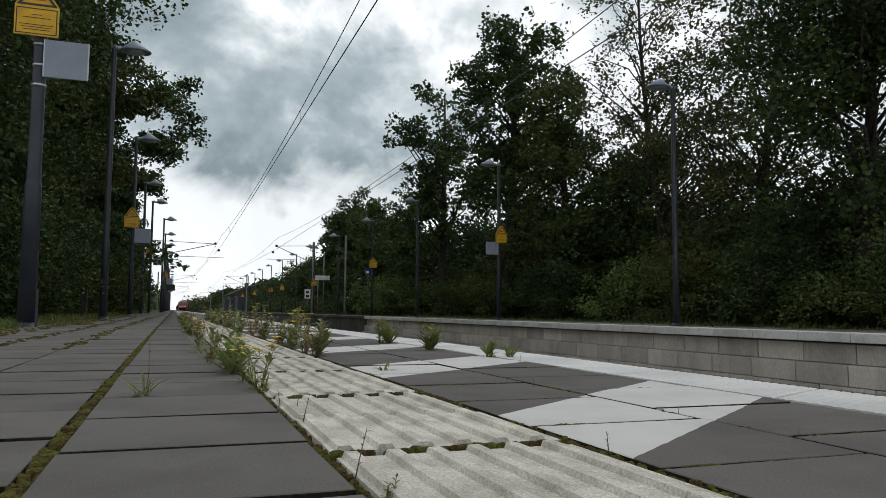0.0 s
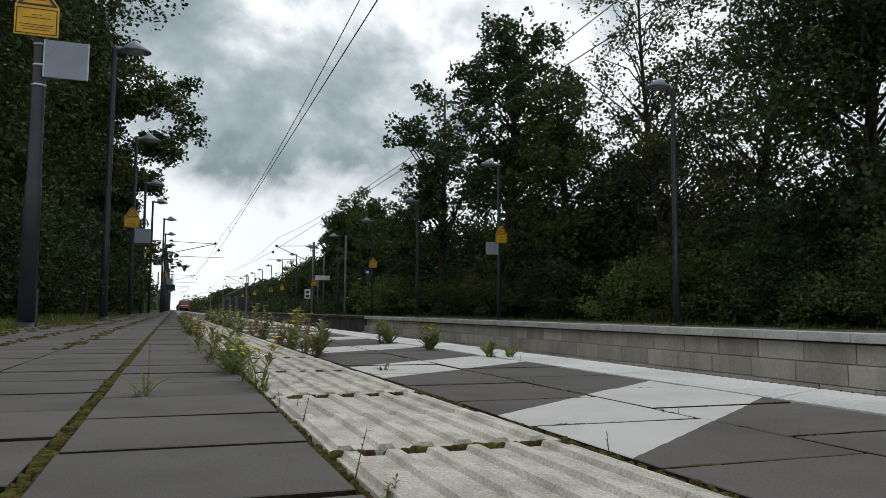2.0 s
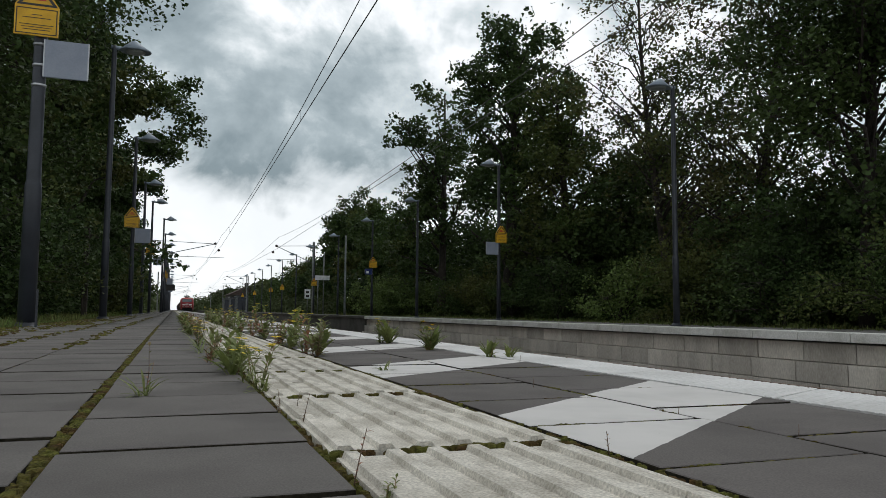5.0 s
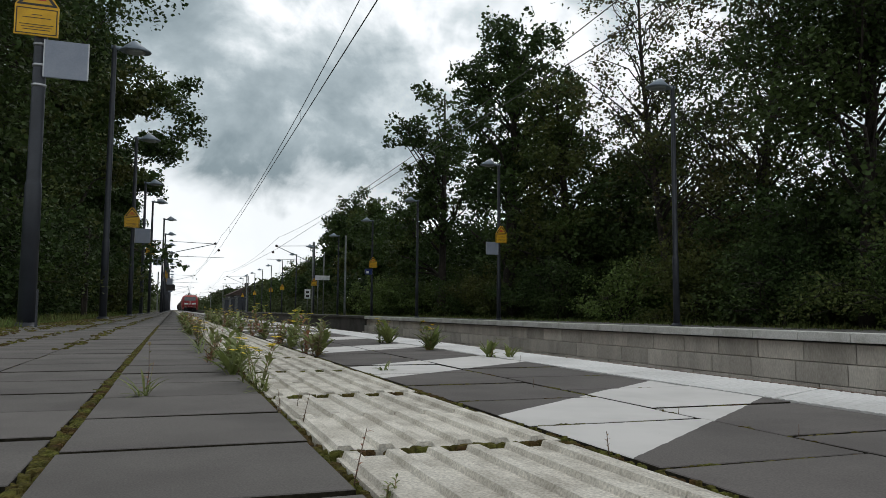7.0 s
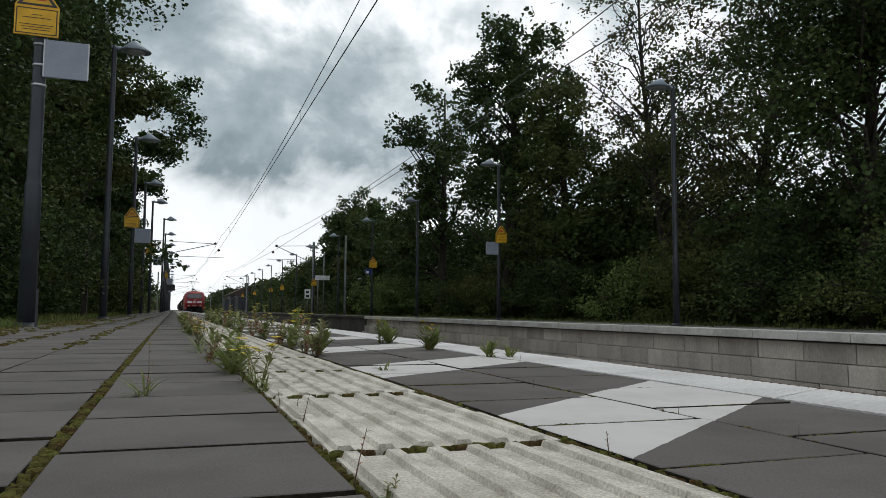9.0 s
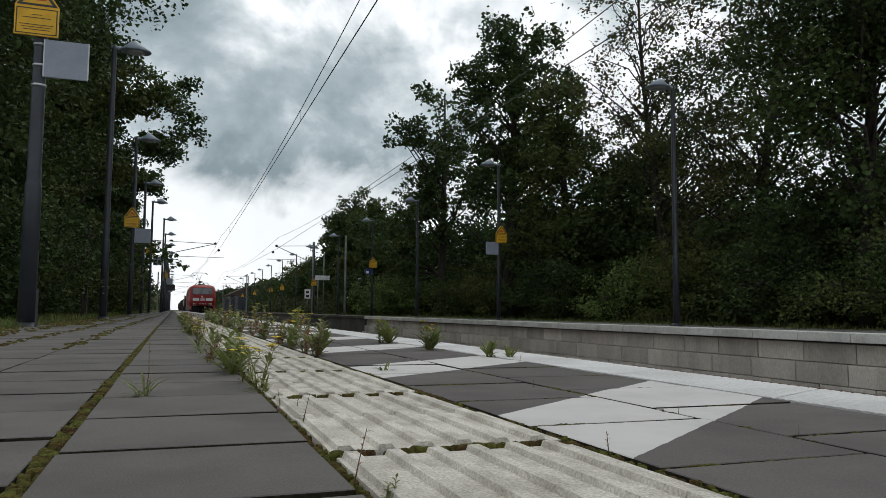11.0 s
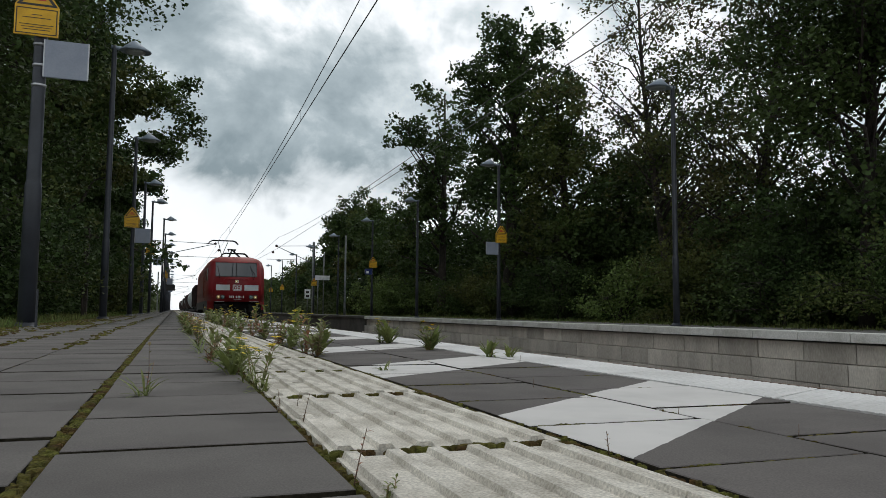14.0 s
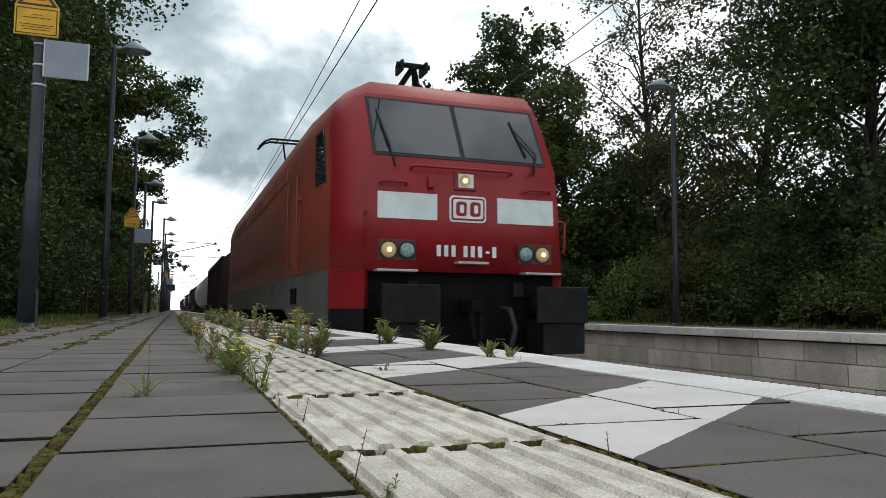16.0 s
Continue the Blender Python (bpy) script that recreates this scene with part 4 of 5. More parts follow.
part("board", boxm(-0.52, 0.52, -0.03, 0.03, 2.42, 2.74, bevel=0.01), M["white"], name)
for x in (-0.3, 0.1):
    part("post", tube(bmesh.new(), (x, 0.06, 0), (x, 0.06, 4.4 if x > 0 else 2.7), 0.045, 0.04, 10), M["mast"], name)
stop = thing("track_sign", (9.55, 57.0, OPP_Z), "white upright track sign with dark marks on a thin post", "track sign")
part("post", tube(bmesh.new(), (0, 0.04, 0), (0, 0.04, 1.9), 0.035), M["mast"], stop)
part("plate", boxm(-0.22, 0.22, -0.015, 0.015, 1.15, 1.85, bevel=0.01), M["white"], stop)
for z in (1.25, 1.55):
    part("mark_bar", boxm(-0.12, 0.12, -0.02, -0.012, z, z + 0.18), M["black"], stop)
pole = thing("steel_pole", (9.70, 44.5, OPP_Z), "plain pale steel pole on the opposite platform", "pole")
part("shaft", lathe(bmesh.new(), [(0.075, 0), (0.07, 0.4), (0.05, 4.75), (0.02, 4.8)], 14), M["mast"], pole)


def shelter(x, y):
    t = thing("waiting_shelter", (x, y, OPP_Z), "glazed grey platform waiting shelter", "shelter", "shelters")
    part("roof", boxm(-0.9, 0.9, -2.4, 2.4, 2.35, 2.5, bevel=0.03), M["post"], t)
    for yy in (-2.3, -0.75, 0.75, 2.3):
        for xx in (-0.75, 0.75):
            part("post", boxm(xx - 0.04, xx + 0.04, yy - 0.04, yy + 0.04, 0, 2.36), M["mast"], t)
    for yy in (-2.3, -0.75, 0.75):
        part("pane", boxm(0.74, 0.76, yy + 0.05, yy + 1.5, 0.3, 2.2), M["windscreen"], t)
    part("pane", boxm(-0.7, 0.7, -2.31, -2.29, 0.3, 2.2), M["post"], t)
    return t


def station_house(x, y):
    """A low house with a pitched roof, standing beyond the end of the opposite platform."""
    t = thing("station_house", (x, y, OPP_Z - 0.05), "distant low grey-brown station house with a dark pitched roof", "house")
    w, d, h, r = 7.5, 16.0, 3.6, 5.6
    wall = part("wall", boxm(0, w, 0, d, 0, h, bevel=0.03), M["old_wall"], t)
    for k in range(3):
        part("window", boxm(0.9 + 2.2 * k, 2.1 + 2.2 * k, -0.05, 0.02, 1.1, 2.6, bevel=0.02), M["sign_back"], wall)
        part("window", boxm(-0.05, 0.02, 2.0 + 4.5 * k, 3.4 + 4.5 * k, 1.1, 2.6, bevel=0.02), M["sign_back"], wall)
    bm = bmesh.new()
    prism(bm, [(-0.5, -0.5, h), (w + 0.5, -0.5, h), (w / 2, -0.5, r)], (0, d + 1.0, 0))
    part("roof", bm, M["roof_tile"], t, "dark tiled pitched roof")
    part("chimney", boxm(w / 2 - 0.4, w / 2 + 0.4, 5.0, 5.8, r - 0.8, r + 0.8, bevel=0.03), M["old_wall"], t)
    return t


station_house(11.6, 168)
shelter(10.2, 124)
shelter(10.2, 138)
shelter(10.2, 156)


def mast(x, y, track_x, tall=5.4):
    """Overhead line mast with a cantilever towards its track."""
    t = thing("catenary_mast", (x, y, -0.9), "galvanised overhead line mast with a cantilever arm", "catenary mast", "overhead line masts")
    d = 1 if track_x > x else -1
    part("mast", boxm(-0.08, 0.08, -0.08, 0.08, 0, tall + 0.9, bevel=0.01), M["mast"], t)
    tip = track_x - x - d * 0.15
    o = 0.9
    part("top_tube", tube(bmesh.new(), (0, 0, 6.0 - 0.9 + o), (tip, 0, 4.98 + 0.9), 0.02), M["mast"], t)
    part("bracket_tube", tube(bmesh.new(), (0, 0, 3.75 + o), (tip, 0, 4.98 + o), 0.027), M["mast"], t)
    part("stay", tube(bmesh.new(), (tip * 0.45, 0, 4.0 + o), (track_x - x + d * 0.5, 0, 3.98 + o), 0.017), M["mast"], t)
    for px, pz in ((tip * 0.12, 3.75 + o + 1.23 * 0.12), (tip * 0.10, 5.05 + o)):
        bm = bmesh.new()
        for k in range(6):
            tube(bm, (px + d * 0.055 * k, 0, pz), (px + d * (0.055 * k + 0.03), 0, pz), 0.075, 0.05, 12)
        part("insulator", bm, M["insulator"], t)
    for px, pz in ((tip, 5.0 + o), (tip + d * 0.25, 4.52 + o)):
        bm = bmesh.new()
        bmesh.ops.create_icosphere(bm, subdivisions=2, radius=0.10, matrix=Matrix.Translation((px, 0, pz)))
        part("clamp", bm, M["insulator"], t)
    return t


MAST_Y = (-1.0, 57.0, 112.0, 167.0, 222.0)
for y in MAST_Y[1:]:
    mast(-2.1, y, 2.9)
    mast(9.95, y, 7.0)


def overhead(track_x, name):
    t = thing(name, (track_x, 0, 0), "dark overhead contact wire hung from a sagging carrier wire", "overhead line", "overhead lines")
    bm = bmesh.new()
    bc = bmesh.new()
    for i, (a, b) in enumerate(zip(MAST_Y, MAST_Y[1:])):
        za, zb = (-0.28, 0.28) if i % 2 == 0 else (0.28, -0.28)
        path_tube(bm, [(za + (zb - za) * k / 6, a + (b - a) * k / 6, 4.84) for k in range(7)], 0.011, 0.011, 6)
        pts = []
        for k in range(13):
            s = k / 12
            pts.append((za + (zb - za) * s, a + (b - a) * s, 5.02 + (1.0 if i == 0 and s < 0.5 else 0.62) * (2 * s - 1) ** 2))
        path_tube(bc, pts, 0.010, 0.010, 6)
        for k in range(1, 6):
            s = k / 6
            part("dropper", tube(bmesh.new(), (za + (zb - za) * s, a + (b - a) * s, 4.84), (za + (zb - za) * s, a + (b - a) * s, 5.02 + (1.0 if i == 0 and s < 0.5 else 0.62) * (2 * s - 1) ** 2), 0.0035, 0.0035, 5), M["wire"], t)
    part("contact_wire", bm, M["wire"], t)
    part("carrier_wire", bc, M["wire"], t)


overhead(2.90, "overhead_line")
overhead(7.0, "overhead_line")


# ---- trees, undergrowth and weeds ----
def leaf_quads(rng, centres, per, spread, size, flat=0.7):
    """Folded leaf quads scattered round clump centres; returns verts and quads."""
    n = len(centres) * per
    c = np.repeat(centres, per, axis=0) + np.clip(rng.normal(0, 1, (n, 3)), -1.7, 1.7) * np.array([spread, spread, spread * flat])
    d = rng.normal(0, 1, (n, 3))
    d[:, 2] = d[:, 2] * 0.6 - 0.25
    d /= np.linalg.norm(d, axis=1, keepdims=True)
    u = rng.normal(0, 1, (n, 3))
    s = np.cross(d, u)
    s /= np.linalg.norm(s, axis=1, keepdims=True) + 1e-9
    nrm = np.cross(d, s)
    L = (size * rng.uniform(0.6, 1.35, n))[:, None]
    W = L * rng.uniform(0.28, 0.42, n)[:, None]
    v = np.stack([c - d * L * 0.5, c + s * W + nrm * L * 0.10, c + d * L * 0.5, c - s * W + nrm * L * 0.10], 1)
    return v.reshape(-1, 3), np.arange(n * 4).reshape(-1, 4)


def clump_centres(rng, blobs, count, shell=0.55):
    vol = np.array([b[3] * b[4] * b[5] for b in blobs])
    pick = rng.choice(len(blobs), count, p=vol / vol.sum())
    d = rng.normal(0, 1, (count, 3))
    d /= np.linalg.norm(d, axis=1, keepdims=True)
    r = rng.uniform(0, 1, count) ** shell
    r *= 1 + 0.16 * np.sin(d[:, 0] * 5 + pick) * np.cos(d[:, 2] * 6 + 2 * pick)
    b = np.array(blobs)[pick]
    return b[:, :3] + d * r[:, None] * b[:, 3:6]


def boughs_of(rng, blobs, count, shell, reach, lean, top):
    """Leaf clumps gathered on flat, drooping boughs; returns bough centres, clump centres and the bough of each clump."""
    per = 9
    nb = max(8, count // per)
    c = clump_centres(rng, blobs, nb, shell)
    out = c[:, :2] - np.stack([lean * c[:, 2] / top, np.zeros(nb)], 1)
    out /= np.linalg.norm(out, axis=1, keepdims=True) + 1e-6
    who = np.repeat(np.arange(nb), per)
    n = nb * per
    r = (reach * rng.uniform(0.6, 1.25, nb))[who]
    u, v, w = rng.uniform(-0.9, 1.0, n), rng.normal(0, 0.50, n), rng.normal(0, 0.36, n)
    o = out[who]
    k = np.empty((n, 3))
    k[:, 0] = c[who, 0] + r * (u * o[:, 0] * 1.15 - v * o[:, 1])
    k[:, 1] = c[who, 1] + r * (u * o[:, 1] * 1.15 + v * o[:, 0])
    k[:, 2] = c[who, 2] + r * (w - 0.24 * np.maximum(u, 0) ** 2 + 0.14 * u)
    return c, k, who


def twig_mesh(a, b, r):
    """Three-sided tapering twigs from points a to points b."""
    d = b - a
    s = np.cross(d, np.array([0.3, 0.2, 0.93]))
    s /= np.linalg.norm(s, axis=1, keepdims=True) + 1e-9
    t = np.cross(d, s)
    t /= np.linalg.norm(t, axis=1, keepdims=True) + 1e-9
    ring = [s * math.cos(q) + t * math.sin(q) for q in (0.0, 2.094, 4.189)]
    v = np.stack([a + ring[0] * r, a + ring[1] * r, a + ring[2] * r, b + ring[0] * r * 0.4, b + ring[1] * r * 0.4, b + ring[2] * r * 0.4], 1)
    f = np.array([(0, 1, 4, 3), (1, 2, 5, 4), (2, 0, 3, 5)])
    return v.reshape(-1, 3), (f[None] + 6 * np.arange(len(a))[:, None, None]).reshape(-1, 4)


def tree(x, y, z, blobs, clumps, per, size, spread, leaf, label, trunk=0.22, limbs=26, seed=1, name="tree", category="tree", shell=0.55, group="trees by the platforms", lean=0.0, reach=None):
    """blobs: ellipsoids (x, y, z, rx, ry, rz) round the foot of the tree that hold its crown."""
    rng = np.random.default_rng(seed)
    t = thing(name, (x, y, z), label, category, group)
    top = max(b[2] + b[5] * 0.6 for b in blobs)
    boughs, cc, who = boughs_of(rng, blobs, clumps, shell, reach or spread * 3.4, lean, top)
    low = cc[:, 2] > 0.15
    cc, who = cc[low], who[low]
    v, q = leaf_quads(rng, cc, int(per * 1.5), spread * 0.80, size * 0.82)
    keep = v.reshape(-1, 4, 3)[:, :, 2].min(axis=1) > 0.01
    v = v.reshape(-1, 4, 3)[keep].reshape(-1, 3)
    mesh_from("crown", v, np.arange(len(v)).reshape(-1, 4), M[leaf], t)
    bm = bmesh.new()
    pts = []
    for k in range(9):
        s = k / 8
        pts.append(Vector((lean * s + 0.18 * math.sin(3 * s + seed), 0.18 * math.sin(4 * s + seed * 2), -0.15 + top * s)))
    path_tube(bm, pts, trunk, trunk * 0.16, 9)
    part("trunk", bm, M["bark"], t)
    order = rng.permutation(len(boughs))[:limbs]
    for i in order:
        c = Vector(boughs[i])
        if c.z < 0.2:
            continue
        out = math.hypot(c.x - lean * c.z / top, c.y)
        z0 = min(max(0.18 * top, c.z - 0.75 * out - 0.3), 0.93 * top)
        k = z0 / top * 8
        a = pts[int(k)].lerp(pts[min(8, int(k) + 1)], k - int(k))
        m1 = a.lerp(c, 0.35) + Vector((rng.normal(0, 0.12), rng.normal(0, 0.12), 0.10 * out))
        m2 = a.lerp(c, 0.7) + Vector((rng.normal(0, 0.15), rng.normal(0, 0.15), 0.08 * out))
        r = max(0.018, trunk * 0.42 * (1 - z0 / top * 0.8))
        part("limb", path_tube(bmesh.new(), [a, m1, m2, c], r, 0.012, 5), M["bark"], t)
    a, b = boughs[who], cc
    m = a * 0.45 + b * 0.55 + rng.normal(0, 0.06, a.shape)
    v1, q1 = twig_mesh(a, m, 0.010)
    v2, q2 = twig_mesh(m, b, 0.006)
    mesh_from("twig_work", np.concatenate([v1, v2]), np.concatenate([q1, q2 + len(v1)]), M["bark"], t)["kind"] = "stuff"
    return t


def oak_blobs(h, r, low=0.12, seed=0, n=9):
    """A tall uneven crown of overlapping masses."""
    rnd = random.Random(seed)
    out = [(0, 0, h * 0.52, r * 0.72, r * 0.72, h * 0.40), (0, 0, h * 0.80, r * 0.48, r * 0.48, h * 0.19)]
    for k in range(n):
        a = 2.4 * k + rnd.uniform(-0.3, 0.3)
        zz = h * (low + 0.10 + (0.80 - low) * k / n)
        rr = r * (0.62 if zz < h * 0.65 else 0.40)
        q = r * rnd.uniform(0.30, 0.46)
        out.append((math.cos(a) * rr, math.sin(a) * rr, zz, q, q, q * rnd.uniform(0.75, 1.1)))
    return out


def vegetation():
    OAK, MIX, THIN = "tall dark green oak with a dense uneven crown", "mixed green broadleaf tree with drooping branches", "sparse autumn-tinged tree with bare branches showing"
    zb = -0.12
    # east side, along the opposite platform
    tree(13.6, 29.2, zb, oak_blobs(14.0, 3.6, 0.08, 3, 13) + [(-0.1, 0, 12.1, 1.2, 1.2, 1.1), (1.9, 0, 10.6, 1.2, 1.2, 1.2), (-1.3, 0, 10.2, 1.2, 1.2, 1.2)], 900, 17, 0.22, 0.22, "oak", OAK, 0.30, 60, 11)
    tree(13.2, 37.0, zb, oak_blobs(11.6, 2.6, 0.06, 5, 9) + [(-1.5, -2.5, 9.8, 1.1, 1.1, 1.3), (-2.5, -2.5, 8.9, 0.9, 0.8, 0.5), (-0.8, -2.5, 11.6, 0.8, 0.8, 0.8), (-0.6, -1.5, 10.4, 1.0, 1.0, 1.2)], 430, 14, 0.24, 0.22, "oak", OAK, 0.24, 44, 12)
    tree(13.4, 43.0, zb, oak_blobs(8.0, 2.1, 0.06, 6), 300, 18, 0.24, 0.26, "ash", MIX, 0.18, 24, 13)
    tree(13.4, 24.4, zb, oak_blobs(10.0, 2.5, 0.06, 7, 10), 480, 19, 0.18, 0.22, "ash", MIX, 0.22, 40, 14)
    thin = [(0.3, 0.2, 7.0, 3.3, 3.3, 3.4), (-0.4, 0.8, 10.6, 3.0, 2.6, 2.4), (1.2, -1.0, 4.6, 2.8, 2.8, 2.2)]
    tree(14.2, 19.4, zb, thin, 640, 15, 0.14, 0.24, "thin", THIN, 0.13, 110, 15, shell=0.5, reach=1.0, lean=-0.6)
    tree(14.6, 15.6, zb, [(0, 0, 6.2, 3.0, 3.0, 3.2), (0.5, -0.4, 9.4, 2.6, 2.6, 2.2), (-0.8, 0.3, 3.6, 2.2, 2.2, 1.6)], 700, 16, 0.14, 0.24, "thin", THIN, 0.13, 110, 16, shell=0.5, reach=1.0, lean=0.9)
    tree(13.2, 11.2, zb, oak_blobs(12.0, 3.1, 0.03, 8, 12), 1400, 17, 0.14, 0.24, "oak", OAK, 0.16, 60, 17)
    tree(14.0, 8.0, zb, oak_blobs(12.5, 3.6, 0.06, 9), 620, 16, 0.16, 0.27, "oak", OAK, 0.28, 24, 18)
    tree(16.0, 22.4, zb, oak_blobs(6.4, 2.8, 0.04, 10), 380, 18, 0.20, 0.30, "oak", OAK, 0.2, 24, 19)
    tree(14.8, 22.4, zb, oak_blobs(6.6, 2.4, 0.03, 12), 360, 18, 0.19, 0.27, "oak", OAK, 0.2, 24, 21)
    tree(16.4, 13.2, zb, oak_blobs(4.9, 2.4, 0.03, 13), 320, 18, 0.18, 0.28, "oak", OAK, 0.2, 24, 22)
    # low second row
    for k, (x, y, h, r) in enumerate(((18.0, 34.0, 6.0, 3.2), (18.5, 27.0, 5.0, 3.0), (18.0, 21.0, 3.4, 2.8), (18.2, 16.5, 3.6, 2.6), (18.0, 42.0, 6.0, 3.0), (18.5, 51.0, 6.0, 3.2))):
        tree(x, y, zb, oak_blobs(h, r, 0.02, 20 + k), 420, 22, 0.26, 0.36, "oak", OAK, 0.18, 12, 30 + k)
    # further along
    for k, (x, y, h, r, m) in enumerate(((15.2, 58.5, 9.6, 3.0, "ash"), (15.0, 65.0, 11.0, 3.2, "oak"), (15.6, 73.0, 10.6, 3.0, "ash"), (14.0, 50.0, 7.0, 2.6, "oak"), (14.5, 81.0, 5.6, 2.8, "oak"), (15.0, 90.0, 6.0, 3.0, "ash"), (15.0, 101.0, 6.6, 3.2, "ash"), (16.0, 113.0, 4.6, 3.2, "oak"))):
        tree(x, y, zb, oak_blobs(h, r, 0.05, 40 + k), 460, 22, 0.30, 0.34, m, OAK if m == "oak" else MIX, 0.22, 14, 50 + k)
    for k in range(16):
        y = 126 + k * 13
        tree(17.5 + 5 * (k % 3), y, zb, oak_blobs(3.4 + 1.3 * (k % 2) + 0.010 * y, 4.2, 0.05, 60 + k), 190, 20, 0.62, 0.6, "far_leaf", "distant green trees behind the station", 0.25, 6, 70 + k, group="distant trees")
    # west side, beside the near platform
    reach = {2: [(2.7, 0.5, 8.4, 1.5, 1.5, 1.2), (2.2, -0.6, 10.4, 1.6, 1.6, 1.4)], 3: [(2.9, 0.0, 9.0, 1.4, 1.6, 1.2)], 4: [(4.3, 0.6, 11.0, 1.6, 1.8, 1.5), (5.3, 0.0, 12.2, 1.0, 1.3, 0.9), (3.7, 1.0, 9.0, 1.6, 1.6, 1.4)], 5: [(3.6, 0, 8.6, 1.6, 1.8, 1.5)]}
    for k, (x, y, h, r, m, cl) in enumerate(((-4.6, 13.0, 10.5, 2.9, "oak", 1500), (-5.2, 18.5, 12.5, 3.4, "ash", 1300), (-4.7, 25.0, 14.6, 3.7, "oak", 950), (-4.6, 33.0, 16.0, 3.9, "ash", 850), (-4.9, 43.0, 16.2, 3.6, "oak", 1250), (-5.8, 52.0, 14.4, 3.4, "oak", 1050), (-5.7, 63.0, 12.2, 3.3, "oak", 800), (-5.4, 76.0, 11.8, 3.3, "oak", 620), (-5.8, 90.0, 11.6, 3.4, "oak", 480), (-6.2, 106.0, 11.0, 3.6, "oak", 400))):
        tree(x, y, -0.05, oak_blobs(h, r, 0.03 if k < 4 else 0.26, 90 + k) + reach.get(k, []), cl, 22, 0.045 + 0.0050 * y if y < 30 else 0.165 + 0.0022 * y, 0.23 + 0.002 * y, m, OAK if m == "oak" else MIX, 0.26, 24, 100 + k, reach=1.05 if k < 4 else 0.65)
    for k, (x, y, h, r) in enumerate(((-8.5, 15.0, 11.0, 3.4), (-9.0, 23.0, 13.0, 3.8), (-9.5, 33.0, 10.0, 4.0), (-10.0, 46.0, 10.0, 4.5))):
        tree(x, y, -0.05, oak_blobs(h, r, 0.02, 120 + k), 460, 26, 0.28, 0.40, "oak", OAK, 0.24, 10, 130 + k)
    # shrubs: low rounded masses
    def shrub(x, y, z, r, h, n, size, leaf, seed):
        rnd = random.Random(seed)
        bl = [(0, 0, h * 0.45, r, r, h * 0.5)] + [(rnd.uniform(-0.6, 0.6) * r, rnd.uniform(-0.6, 0.6) * r, h * rnd.uniform(0.35, 0.75), r * 0.5, r * 0.5, h * 0.35) for _ in range(4)]
        tree(x, y, z, bl, n, 34, size, 0.20, leaf, "dense leafy green shrub at the foot of the trees", 0.05, 10, seed, "shrub", "shrub", 0.4, "shrubs")
    shrub(11.7, 43.0, zb, 1.9, 2.2, 260, 0.13, "shrub", 201)
    shrub(11.9, 38.6, zb, 1.6, 1.7, 200, 0.13, "shrub", 202)
    shrub(12.4, 27.0, zb, 1.5, 2.1, 160, 0.12, "ash", 203)
    shrub(12.2, 22.4, zb, 1.5, 2.2, 160, 0.11, "oak", 204)
    shrub(12.3, 18.6, zb, 1.4, 1.6, 160, 0.10, "shrub", 205)
    shrub(12.0, 15.2, zb, 1.4, 1.9, 180, 0.09, "ash", 206)
    shrub(11.8, 12.2, zb, 1.3, 1.9, 200, 0.085, "oak", 207)
    shrub(11.7, 9.2, zb, 1.3, 2.0, 200, 0.08, "ash", 208)
    shrub(13.9, 13.7, zb, 1.7, 3.6, 260, 0.11, "oak", 212)
    shrub(13.2, 32.2, zb, 1.6, 2.6, 160, 0.13, "ash", 209)
    shrub(13.0, 45.5, zb, 1.8, 2.6, 160, 0.16, "oak", 210)
    shrub(12.6, 51.5, zb, 1.8, 2.2, 150, 0.18, "ash", 211)
    for k, (x, y, h) in enumerate(((-3.4, 10.4, 2.2), (-3.2, 13.6, 2.0), (-3.2, 17.2, 2.4), (-3.0, 21.5, 2.4), (-2.9, 26.5, 2.6), (-2.9, 32.5, 2.6), (-2.9, 40.0, 2.8), (-2.9, 49.0, 3.0))):
        shrub(x, y, -0.05, 1.4, h, 420 if y < 20 else 260, 0.050 + 0.0022 * y, ("oak", "ash", "oak")[k % 3], 220 + k)


def undergrowth(name, xr, yr, z, h, n, size, leaf, label, seed):
    """A low tangle of leaves, too thick to tell plants apart."""
    rng = np.random.default_rng(seed)
    x, y = rng.uniform(*xr, n), rng.uniform(*yr, n)
    top = h * (0.65 + 0.25 * np.sin(y * 0.8 + x) + 0.2 * np.sin(y * 2.1 - x * 0.7))
    c = np.stack([x, y, z + 0.05 + rng.uniform(0, 1, n) ** 0.8 * top], 1)
    v, q = leaf_quads(rng, c, 6, size * 1.1, size)
    v[:, 2] = np.maximum(v[:, 2], z)
    return tagged(mesh_from(name, v, q, M[leaf]), label, "undergrowth", kind="stuff")


